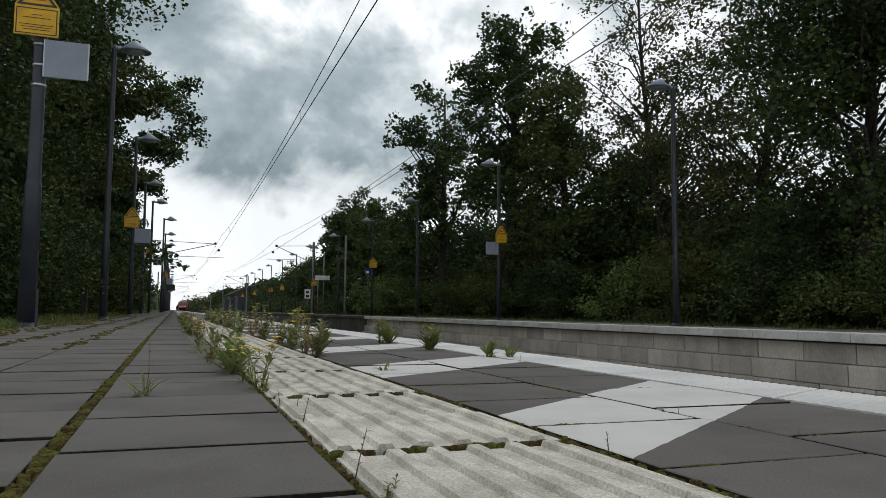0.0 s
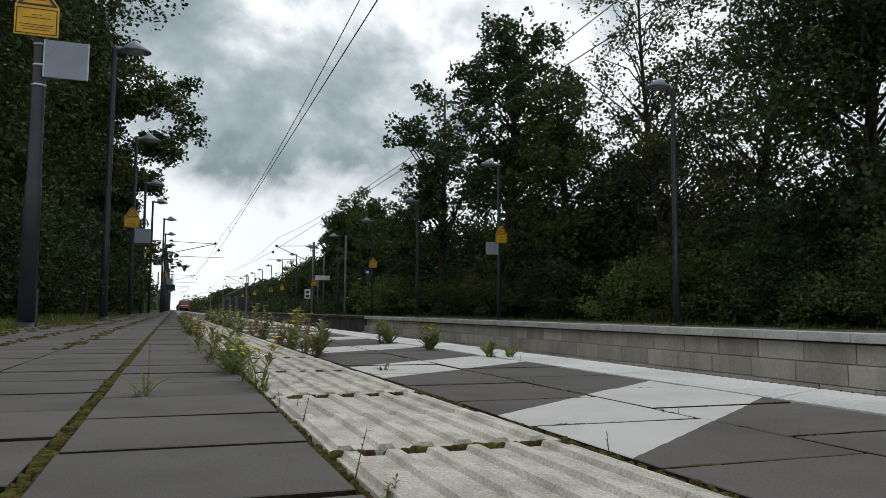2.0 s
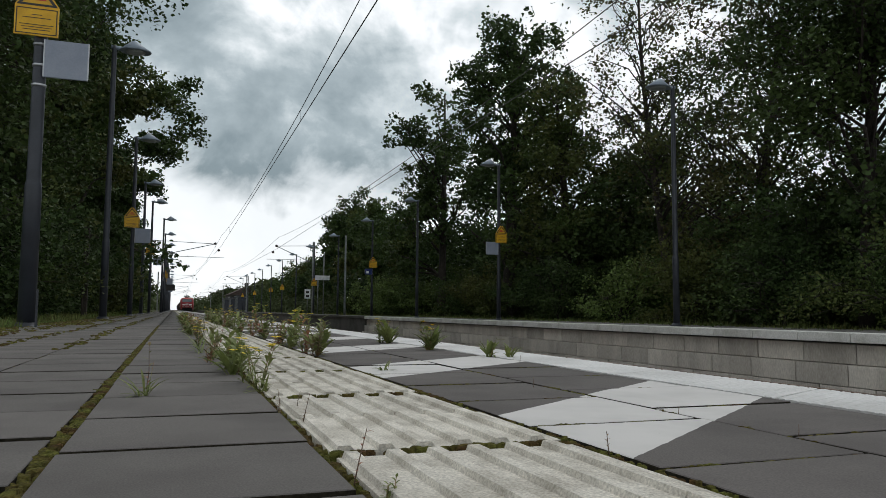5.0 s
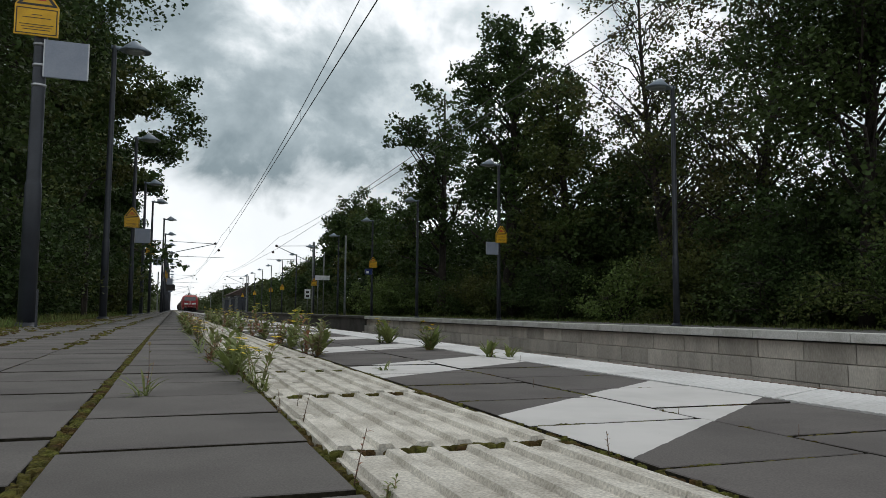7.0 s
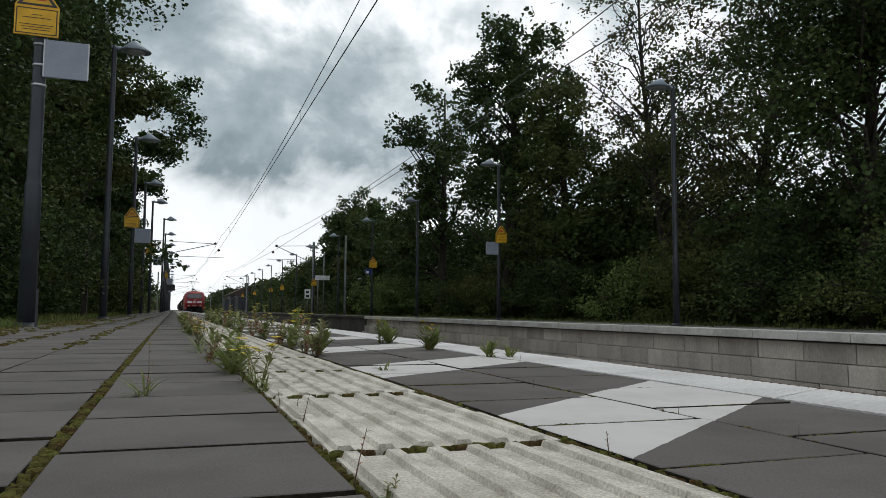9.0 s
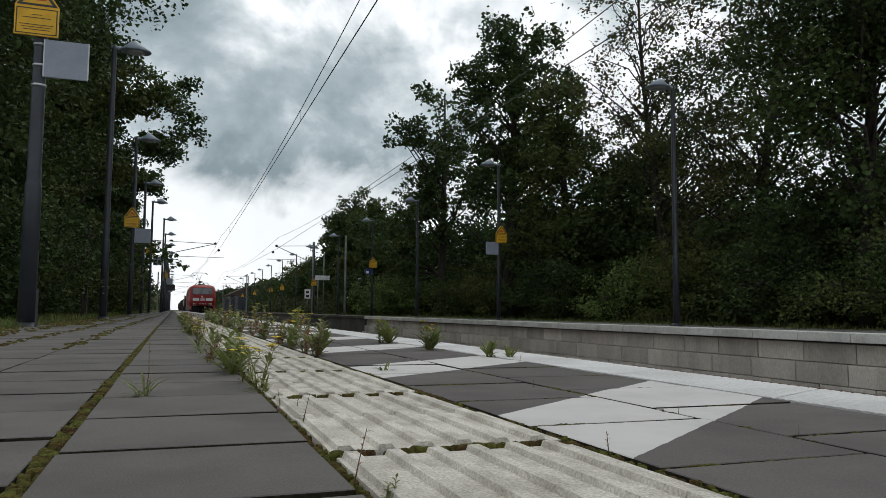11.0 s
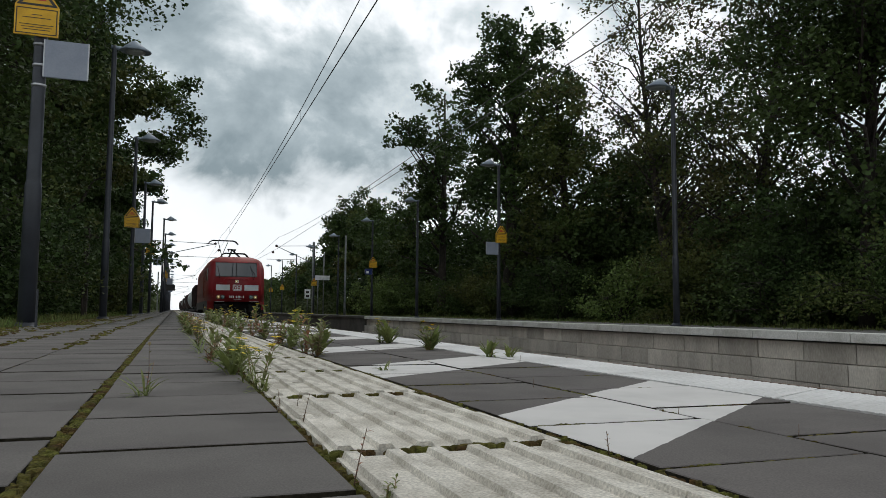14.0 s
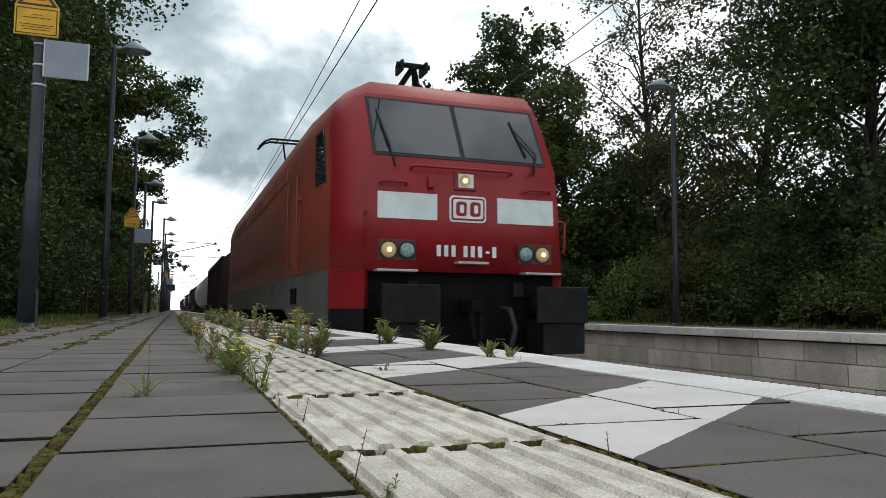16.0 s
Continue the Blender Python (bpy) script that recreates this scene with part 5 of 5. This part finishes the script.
def blades(name, n, xr, yr, z, h, label, seed, width=0.006, material="grass"):
    """A sheet of thin bent grass blades."""
    rng = np.random.default_rng(seed)
    x, y = rng.uniform(*xr, n), rng.uniform(0, 1, n) ** 1.9 * (yr[1] - yr[0]) + yr[0]
    patch = np.sin(x * 3.1 + y * 0.9) + np.sin(y * 2.3 - x) + rng.normal(0, 0.6, n)
    hh = h * rng.uniform(0.35, 1.2, n) * np.clip(0.7 + 0.3 * patch, 0.15, 1.6)
    a = rng.uniform(0, 2 * np.pi, n)
    w = width * (1 + y * 0.05)
    dx, dy = np.cos(a), np.sin(a)
    lean = hh * rng.uniform(0.1, 0.7, n)
    zz = np.full(n, z)
    v = np.stack([np.stack([x - dx * w, y - dy * w, zz], 1), np.stack([x + dx * w, y + dy * w, zz], 1), np.stack([x - dy * lean + dx * w * 0.2, y + dx * lean + dy * w * 0.2, zz + hh], 1)], 1)
    ob = mesh_from(name, v.reshape(-1, 3), np.arange(n * 3).reshape(-1, 3), M[material])
    return tagged(ob, label, "grass", kind="stuff")


def weed_leaf(bm, base, heading, rise, length, width, droop, slot=0):
    """A lance-shaped leaf of four bent segments with a folded midrib."""
    prof = (0.18, 0.75, 1.0, 0.72, 0.05)
    d = Vector((math.cos(heading), math.sin(heading), 0))
    s = Vector((-d.y, d.x, 0))
    rows = []
    p, ang = Vector(base), rise
    for k, w in enumerate(prof):
        up = Vector((0, 0, 1)) * math.cos(ang) - d * math.sin(ang)
        hw = s * width * 0.5 * w
        rows.append([bm.verts.new(p - hw + up * width * 0.12 * w), bm.verts.new(p), bm.verts.new(p + hw + up * width * 0.12 * w)])
        p = p + (d * math.cos(ang) + Vector((0, 0, 1)) * math.sin(ang)) * length / 4
        ang -= droop
    for a, b in zip(rows, rows[1:]):
        for i in (0, 1):
            f = bm.faces.new((a[i], a[i + 1], b[i + 1], b[i]))
            f.smooth, f.material_index = True, slot


def flower(bm, at, r, rnd):
    for k in range(9):
        a = 2 * math.pi * k / 9 + rnd.uniform(-0.2, 0.2)
        d, s = Vector((math.cos(a), math.sin(a), 0.25)), Vector((-math.sin(a), math.cos(a), 0))
        q = [at, at + d * r * 0.6 - s * r * 0.25, at + d * r, at + d * r * 0.6 + s * r * 0.25]
        bm.faces.new([bm.verts.new(v) for v in q])


def weed(x, y, h, style, seed, z=-0.004):
    rnd = random.Random(seed)
    labels = {"broad": "young green broad-leaved weed growing from a paving joint", "yellow": "yellow-flowering weed growing from a paving joint", "dry": "thin dry brown weed stem in a paving joint", "grass": "small tuft of grass in a paving joint", "red": "reddish leafy weed growing from a paving joint", "rosette": "fleshy green leaf rosette growing from a paving joint"}
    t = thing("weed", (x, y, z), labels[style], "weed", "weeds in the paving joints", rnd.uniform(0, 360))
    leaves = bmesh.new()
    stalk = M["dry_stem"] if style in ("dry", "red") else M["stem"]
    n = {"broad": rnd.randint(2, 4), "yellow": rnd.randint(4, 6), "dry": 1, "grass": 1, "red": rnd.randint(3, 5), "rosette": 2}[style]
    for k in range(n):
        a, tip = rnd.uniform(0, 6.28), h * rnd.uniform(0.6, 1.0)
        off = tip * rnd.uniform(0.10, 0.38)
        b = Vector((math.cos(a) * 0.008, math.sin(a) * 0.008, 0))
        pts = [b, b + Vector((math.cos(a) * off * 0.4, math.sin(a) * off * 0.4, tip * 0.45)), b + Vector((math.cos(a + 0.3) * off, math.sin(a + 0.3) * off, tip))]
        r = 0.0007 + h * (0.004 if style in ("dry", "grass") else 0.007)
        stem = part("stem", path_tube(bmesh.new(), pts, r, r * 0.4, 5), stalk, t)
        count = {"broad": 8, "yellow": 10, "dry": 9, "grass": 0, "red": 11, "rosette": 4}[style]
        for j in range(count):
            s = (j + 0.4) / count
            p = pts[0].lerp(pts[1], s * 2) if s < 0.5 else pts[1].lerp(pts[2], s * 2 - 1)
            size = {"broad": h * 0.58 * (1 - 0.35 * s), "yellow": h * 0.28, "dry": h * 0.13, "red": h * 0.30 * (1 - 0.3 * s), "rosette": h * 0.45}[style]
            weed_leaf(leaves, p, a + j * 2.4 + rnd.uniform(-0.4, 0.4), rnd.uniform(0.3, 1.0), size * rnd.uniform(0.7, 1.2), size * {"broad": 0.33, "yellow": 0.24, "dry": 0.4, "red": 0.36, "rosette": 0.34}[style], rnd.uniform(0.1, 0.35))
        if style == "yellow":
            for j in range(1 + (k % 2)):
                q = pts[2] + Vector((rnd.uniform(-1, 1) * 0.02, rnd.uniform(-1, 1) * 0.02, rnd.uniform(0.0, 0.02)))
                part("flower_stalk", path_tube(bmesh.new(), [pts[1].lerp(pts[2], 0.6), q], r * 0.4, r * 0.3, 4), stalk, stem)
                bf = bmesh.new()
                flower(bf, q, 0.011 + 0.03 * h, rnd)
                part("flower", bf, M["petal"], stem, "small yellow flower")
    if style == "rosette":
        for k in range(11):
            weed_leaf(leaves, (rnd.uniform(-0.01, 0.01), rnd.uniform(-0.01, 0.01), 0.002), rnd.uniform(0, 6.28), rnd.uniform(0.75, 1.35), h * rnd.uniform(0.65, 1.05), h * rnd.uniform(0.16, 0.24), rnd.uniform(0.05, 0.22))
    if style == "grass":
        for k in range(16):
            weed_leaf(leaves, (rnd.uniform(-0.01, 0.01), rnd.uniform(-0.01, 0.01), 0), rnd.uniform(0, 6.28), rnd.uniform(0.15, 1.2), h * rnd.uniform(0.5, 1.1), 0.004 + h * 0.02, rnd.uniform(0.1, 0.3))
    if len(leaves.faces):
        part("foliage", leaves, M[{"dry": "red_leaf", "red": "red_leaf"}.get(style, "weed_leaf")], t)
    else:
        leaves.free()
    return t


PITCH = 0.302           # length of one slab with its joint


def weeds():
    rnd = random.Random(31)
    # single plants near the camera
    for k, (x, y, h, style) in enumerate((
            (0.174, 0.775, 0.062, "dry"), (0.195, 0.70, 0.022, "broad"), (0.53, 0.83, 0.045, "dry"), (-0.052, 1.66, 0.075, "grass"), (-0.05, 1.66, 0.12, "dry"),
            (0.188, 1.76, 0.12, "yellow"), (0.175, 1.90, 0.10, "yellow"), (0.155, 2.12, 0.105, "rosette"), (0.17, 2.2, 0.12, "broad"), (0.14, 2.28, 0.13, "broad"), (0.17, 2.5, 0.12, "broad"), (0.12, 2.62, 0.09, "red"), (0.19, 1.68, 0.06, "grass"), (0.20, 1.42, 0.05, "dry"), (0.215, 1.40, 0.045, "dry"), (0.70, 4.6, 0.19, "broad"), (0.60, 5.2, 0.20, "yellow"), (0.66, 6.4, 0.24, "yellow"), (0.187, 1.30, 0.035, "dry"), (0.19, 1.20, 0.05, "dry"),
            (1.17, 2.72, 0.085, "rosette"), (1.24, 2.68, 0.065, "rosette"), (1.13, 3.30, 0.13, "rosette"), (1.11, 3.27, 0.11, "rosette"), (1.10, 3.26, 0.13, "yellow"), (1.11, 3.98, 0.14, "rosette"), (1.13, 4.0, 0.11, "rosette"), (1.09, 4.05, 0.15, "yellow"),
            (0.55, 3.0, 0.14, "rosette"), (0.53, 3.1, 0.12, "red"), (0.72, 3.75, 0.15, "broad"), (0.52, 3.5, 0.12, "broad"), (1.15, 2.42, 0.035, "dry"),
            (0.845, 1.12, 0.02, "dry"), (0.86, 0.87, 0.02, "dry"), (0.60, 2.18, 0.05, "grass"), (0.80, 1.60, 0.035, "dry"), (0.52, 3.9, 0.14, "red"))):
        weed(x, y, h, style, 300 + k)
    # the dense line along the guiding strip
    y = 2.3
    k = 0
    while y < 13.0:
        style = rnd.choice(("broad", "rosette", "broad", "red", "yellow", "red", "grass", "dry"))
        weed(0.178 + rnd.uniform(-0.07, 0.06), y, rnd.uniform(0.05, 0.10) + 0.05 * rnd.random() ** 3 + 0.004 * y, style, 400 + k)
        if k % 2 == 0 and y > 2.9:
            weed(0.52 + rnd.uniform(-0.03, 0.03), y + rnd.uniform(-0.1, 0.1), rnd.uniform(0.08, 0.17) + 0.006 * y, rnd.choice(("broad", "broad", "yellow", "red")), 600 + k)
        y += rnd.uniform(0.08, 0.20) * (1 + y * 0.05)
        k += 1
    # moss cushions in the wide joint and round the strip
    rng = np.random.default_rng(8)

    def cushions(name, centres, size, label, sx=1.0, sy=1.5, lift=0.0):
        vs, fs = [], []
        ring = 7
        for i, (x, y) in enumerate(centres):
            r = size * rng.uniform(0.5, 1.3)
            o = len(vs)
            for k in range(ring):
                a = 2 * math.pi * k / ring
                vs.append((x + r * sx * math.cos(a), y + r * sy * math.sin(a), -0.036))
            for k in range(ring):
                a = 2 * math.pi * k / ring + 0.3
                vs.append((x + 0.7 * r * sx * math.cos(a), y + 0.7 * r * sy * math.sin(a), lift - 0.008 + r * rng.uniform(0.25, 0.75)))
            vs.append((x, y, lift - 0.008 + r * 0.75))
            for k in range(ring):
                k2 = (k + 1) % ring
                fs += [(o + k, o + k2, o + ring + k), (o + k2, o + ring + k2, o + ring + k), (o + ring + k, o + ring + k2, o + 2 * ring)]
        tagged(mesh_from(name, np.array(vs), np.array(fs), M["moss"]), label, "moss", kind="stuff")

    ys = rng.uniform(0.5, 9.0, 2600)
    cushions("moss", np.stack([-0.138 + rng.normal(0, 0.006, 2600), ys], 1), 0.009, "green and brown moss filling a wide paving joint")
    cushions("moss", np.stack([0.184 + rng.normal(0, 0.005, 900), rng.uniform(0.5, 7.0, 900)], 1), 0.008, "moss along the guiding strip")
    cushions("moss", np.stack([0.521 + rng.normal(0, 0.004, 700), rng.uniform(0.5, 6.0, 700)], 1), 0.007, "moss along the guiding strip")
    cushions("moss", np.stack([-0.449 + rng.normal(0, 0.006, 1000), rng.uniform(1.0, 10.0, 1000)], 1), 0.007, "moss in a paving joint")
    cross = [(rng.uniform(0.53, 0.84), 0.084 + 0.33 * k + rng.normal(0, 0.003) - 0.0065) for k in range(2, 8) for _ in range(45)]
    cushions("moss", np.array(cross), 0.007, "moss between hatched slabs", 2.2, 0.7)
    tufts = []
    for start, x0, x1 in ((0.084, 0.54, 0.84), (0.214, 0.85, 1.17)):
        for k in range(2, 9):
            for _ in range(rng.integers(1, 4)):
                cx = rng.uniform(x0, x1)
                tufts += [(cx + rng.normal(0, 0.014), start + 0.33 * k - 0.008 + rng.normal(0, 0.003)) for _ in range(14)]
    for k in range(16):
        cy = rng.uniform(0.6, 3.6)
        tufts += [(0.843 + rng.normal(0, 0.003), cy + rng.normal(0, 0.02)) for _ in range(12)]
        tufts += [(0.521 + rng.normal(0, 0.004), cy + rng.normal(0, 0.03)) for _ in range(12)]
    cushions("moss", np.array(tufts), 0.0046, "raised brown-green moss tufts between hatched slabs", 1.5, 0.9, 0.004)
    cross = [(rng.uniform(0.19, 0.51), 0.296 + 0.314 * k - 0.002 + rng.normal(0, 0.004)) for k in (2, 4, 6, 8) for _ in range(60)]
    cushions("moss", np.array(cross), 0.008, "brown moss between ribbed tiles", 1.6, 0.8, 0.005)


    xs, yy = rng.uniform(-1.42, -0.80, 3200), 4.5 + 20 * rng.uniform(0, 1, 3200) ** 1.5
    keep = np.sin(yy * 1.9 + xs * 4) + np.sin(yy * 0.7) + (-1.1 - xs) * 4 > 0.2
    cushions("moss", np.stack([xs, yy], 1)[keep], 0.020, "brown and green moss creeping over the outer slabs")
    xs, yy = rng.uniform(-1.40, -0.35, 2600), 3.6 + 14 * rng.uniform(0, 1, 2600) ** 1.4
    near = np.abs(((xs + 0.449) / 0.309) - np.round((xs + 0.449) / 0.309)) < 0.13 + 0.25 * (xs < -1.0)
    cushions("dead_leaf_litter", np.stack([xs, yy], 1)[near], 0.012, "brown leaf litter and dirt gathered along the slab joints", 1.4, 1.8, 0.006)
    cross = []
    for x0, x1, start in ((-1.07, -0.76, 0.168), (-0.76, -0.45, 0.012), (-0.446, -0.15, 0.264), (-0.126, 0.176, 0.134)):
        for k in range(2, 22):
            for _ in range(26):
                x = x0 + (x1 - x0) * rng.uniform(0, 1)
                if math.sin(x * 31 + k * 2.7) + rng.normal(0, 0.4) > -0.1:
                    cross.append((x, start + PITCH * k - 0.010 + rng.normal(0, 0.0012)))
    cushions("moss", np.array(cross), 0.0048, "thin moss in the joints between grey slabs", 2.0, 0.6)


vegetation()
undergrowth("undergrowth", (12.6, 15.5), (6, 60), -0.12, 1.7, 9000, 0.14, "ash", "dense low undergrowth below the trees", 51)
undergrowth("undergrowth", (14.2, 16.5), (17, 34), -0.12, 4.2, 1500, 0.19, "oak", "leafy saplings between the trees", 55)
undergrowth("undergrowth", (14.8, 17.8), (25, 44), -0.12, 6.2, 2200, 0.24, "oak", "leafy saplings between the trees", 59)
undergrowth("undergrowth", (16.5, 22.0), (6, 75), -0.12, 1.8, 5000, 0.24, "oak", "dark thicket behind the trees", 52)
undergrowth("undergrowth", (-7.0, -2.4), (9, 60), -0.05, 1.8, 20000, 0.095, "oak", "dense low undergrowth below the trees", 53)
undergrowth("undergrowth", (-14.0, -7.5), (8, 80), -0.05, 5.0, 6000, 0.34, "oak", "dark thicket behind the trees", 54)
undergrowth("undergrowth", (4.5, 40.0), (300, 380), -1.05, 6.5, 2600, 0.9, "far_leaf", "far belt of trees closing the line", 56)
undergrowth("undergrowth", (-40.0, -3.0), (120, 300), -0.4, 6.0, 2600, 0.8, "far_leaf", "far belt of trees closing the line", 57)
undergrowth("undergrowth", (11.6, 15.0), (60, 230), -0.12, 2.0, 5000, 0.26, "far_leaf", "low bushes along the older platform", 58)
blades("verge_grass", 46000, (-4.2, -1.33), (5.0, 60.0), -0.03, 0.10, "short uneven grass along the edge of the paving", 41)
blades("bank_grass", 12000, (10.4, 12.5), (5.0, 60.0), -0.11, 0.13, "rough grass along the opposite platform", 42, 0.007)
blades("joint_grass", 6000, (-1.45, -0.75), (7.2, 45.0), -0.015, 0.022, "sparse grass in the outer paving joints", 43, 0.004)
weeds()


# ---- paving: slabs one by one near the camera, joined further off ----
COLS = [            # x0, x1, row start, kind
    (-1.372, -1.074, 0.10, "slab"), (-1.068, -0.764, 0.168, "slab"), (-0.758, -0.452, 0.012, "slab"), (-0.446, -0.150, 0.264, "slab"),
    (-0.126, 0.178, 0.134, "slab"), (0.192, 0.512, 0.296, "tactile"), (0.530, 0.838, 0.084, "bar"), (0.848, 1.178, 0.214, "bar"), (1.188, EDGE_X, 0.05, "edge")]
NEAR_Y, LAST_Y = 8.6, 150.0


def slab_mesh(w, l, h=0.055, c=0.0012):
    bm = bmesh.new()
    rings = []
    for x0, x1, y0, y1, z in ((0, w, 0, l, -h), (0, w, 0, l, -c), (c, w - c, c, l - c, 0.0)):
        rings.append([bm.verts.new(p) for p in ((x0, y0, z), (x1, y0, z), (x1, y1, z), (x0, y1, z))])
    for a, b in zip(rings, rings[1:]):
        for i in range(4):
            # flanks below the chamfer take the painted joint shade
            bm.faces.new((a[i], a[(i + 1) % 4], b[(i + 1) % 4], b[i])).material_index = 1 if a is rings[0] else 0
    bm.faces.new(rings[-1])
    return bm


def ribbed_mesh(w, l, ribs=6, rise=0.0055, along="y", h=0.05, shear=0.0, duty=(0.10, 0.22, 0.66, 0.78)):
    """A tile with ribs running along y, or across with along='x'."""
    span = w if along == "y" else l
    run = l if along == "y" else w
    prof = [(0.0, -h), (0.0, 0.0)]
    for k in range(ribs):
        o = span * k / ribs
        p = span / ribs
        prof += [(o + p * duty[0], 0.0), (o + p * duty[1], rise), (o + p * duty[2], rise), (o + p * duty[3], 0.0)]
    prof += [(span, 0.0), (span, -h)]
    bm = bmesh.new()
    rows = []
    for s in (0.0, run):
        rows.append([bm.verts.new((a, s, z) if along == "y" else (s, a + s * shear, z)) for a, z in prof])
    for i in range(len(prof) - 1):
        q = (rows[0][i], rows[0][i + 1], rows[1][i + 1], rows[1][i])
        bm.faces.new(q[::-1] if along == "y" else q)
    for r, flip in ((rows[0], along == "y"), (rows[1], along != "y")):
        bm.faces.new(r if not flip else r[::-1])
    bmesh.ops.recalc_face_normals(bm, faces=bm.faces)
    return bm


def paving():
    names = {"slab": "slab", "tactile": "tactile_tile", "bar": "hatched_slab", "edge": "edge_tile"}
    mats = {"slab": "slab", "tactile": "tactile", "bar": "bar_slab", "edge": "edge"}
    rnd = random.Random(5)
    far = {"slab": [], "tactile": [], "bar": [], "edge": []}
    for x0, x1, start, kind in COLS:
        w = x1 - x0
        pitch = 0.314 if kind == "tactile" else (0.33 if kind == "bar" else PITCH)
        l = pitch - {'tactile': 0.017, 'edge': 0.003, 'bar': 0.016}.get(kind, 0.021)
        if kind in ("slab", "bar"):
            bm = slab_mesh(w, l)
        elif kind == "tactile":
            bm = ribbed_mesh(w, l, 6, 0.0072, duty=(0.12, 0.17, 0.46, 0.58))
        else:
            bm = ribbed_mesh(w, l, 10, 0.0010, "x", 0.12, 0.5, (0.06, 0.14, 0.78, 0.88))
        me = bpy.data.meshes.new(names[kind])
        bm.to_mesh(me)
        bm.free()
        me.materials.append(M[mats[kind]])
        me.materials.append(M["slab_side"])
        y = start - 90 * pitch
        near = NEAR_Y if kind != "slab" or x0 > -0.5 else 6.5
        row = 0
        while y < LAST_Y:
            row += 1
            if -1.6 < y < near:
                ob = new(names[kind], me)
                ob.parent = platform
                ob.location = (x0 + rnd.uniform(-0.002, 0.002), y + (rnd.uniform(-0.004, 0.004) if kind in ("slab", "bar") else 0.0) + (0.013 if kind == 'tactile' and row % 2 else 0.0) + rnd.uniform(-0.002, 0.002), rnd.uniform(-0.0014, 0.0006) if kind != "edge" else 0.0)
                ob.rotation_euler = (radians(rnd.uniform(-0.12, 0.12)), radians(rnd.uniform(-0.14, 0.14)), radians(rnd.uniform(-0.35, 0.35))) if kind != "edge" else (0, 0, 0)
            else:
                far[kind].append((x0, y, w, l, rnd.uniform(-0.003, 0.001)))
            y += pitch
    for kind, rows in far.items():
        a = np.array(rows)
        x0, y0, w, l, z = a.T
        c = 0.004
        v = np.stack([np.stack(p, 1) for p in ((x0, y0, z - 0.03), (x0 + w, y0, z - 0.03), (x0 + w, y0 + l, z - 0.03), (x0, y0 + l, z - 0.03), (x0 + c, y0 + c, z), (x0 + w - c, y0 + c, z), (x0 + w - c, y0 + l - c, z), (x0 + c, y0 + l - c, z))], 1)
        f = np.array([(4, 5, 6, 7), (0, 1, 5, 4), (1, 2, 6, 5), (2, 3, 7, 6), (3, 0, 4, 7)])
        faces = (f[None] + 8 * np.arange(len(a))[:, None, None]).reshape(-1, 4)
        ob = mesh_from("far_" + names[kind] + "s", v.reshape(-1, 3), faces, M["slab_far"] if kind == "slab" else M[mats[kind]], platform)
        tagged(ob, kind="stuff")


paving()


# ---- what moves: the train runs in at a steady pace, its wheels turn ----
SPEED, LAST = 15.76, 7.59


def motions():
    for t, behind in TRAIN:
        rows = []
        for k in range(17):
            rows.append((float(k), pose(TRACK_A, LAST + behind + SPEED * (16 - k), RAIL_Z)))
        walk(t, rows)
    for w, y, r in ROLLING[:16]:
        steps = int(16 * SPEED / r / 1.3) + 1
        rows = []
        for k in range(steps + 1):
            s = 16.0 * k / steps
            rows.append((s, pose(0, y, r, math.degrees(SPEED * s / r) % 360.0)))
        walk(w, rows)


motions()
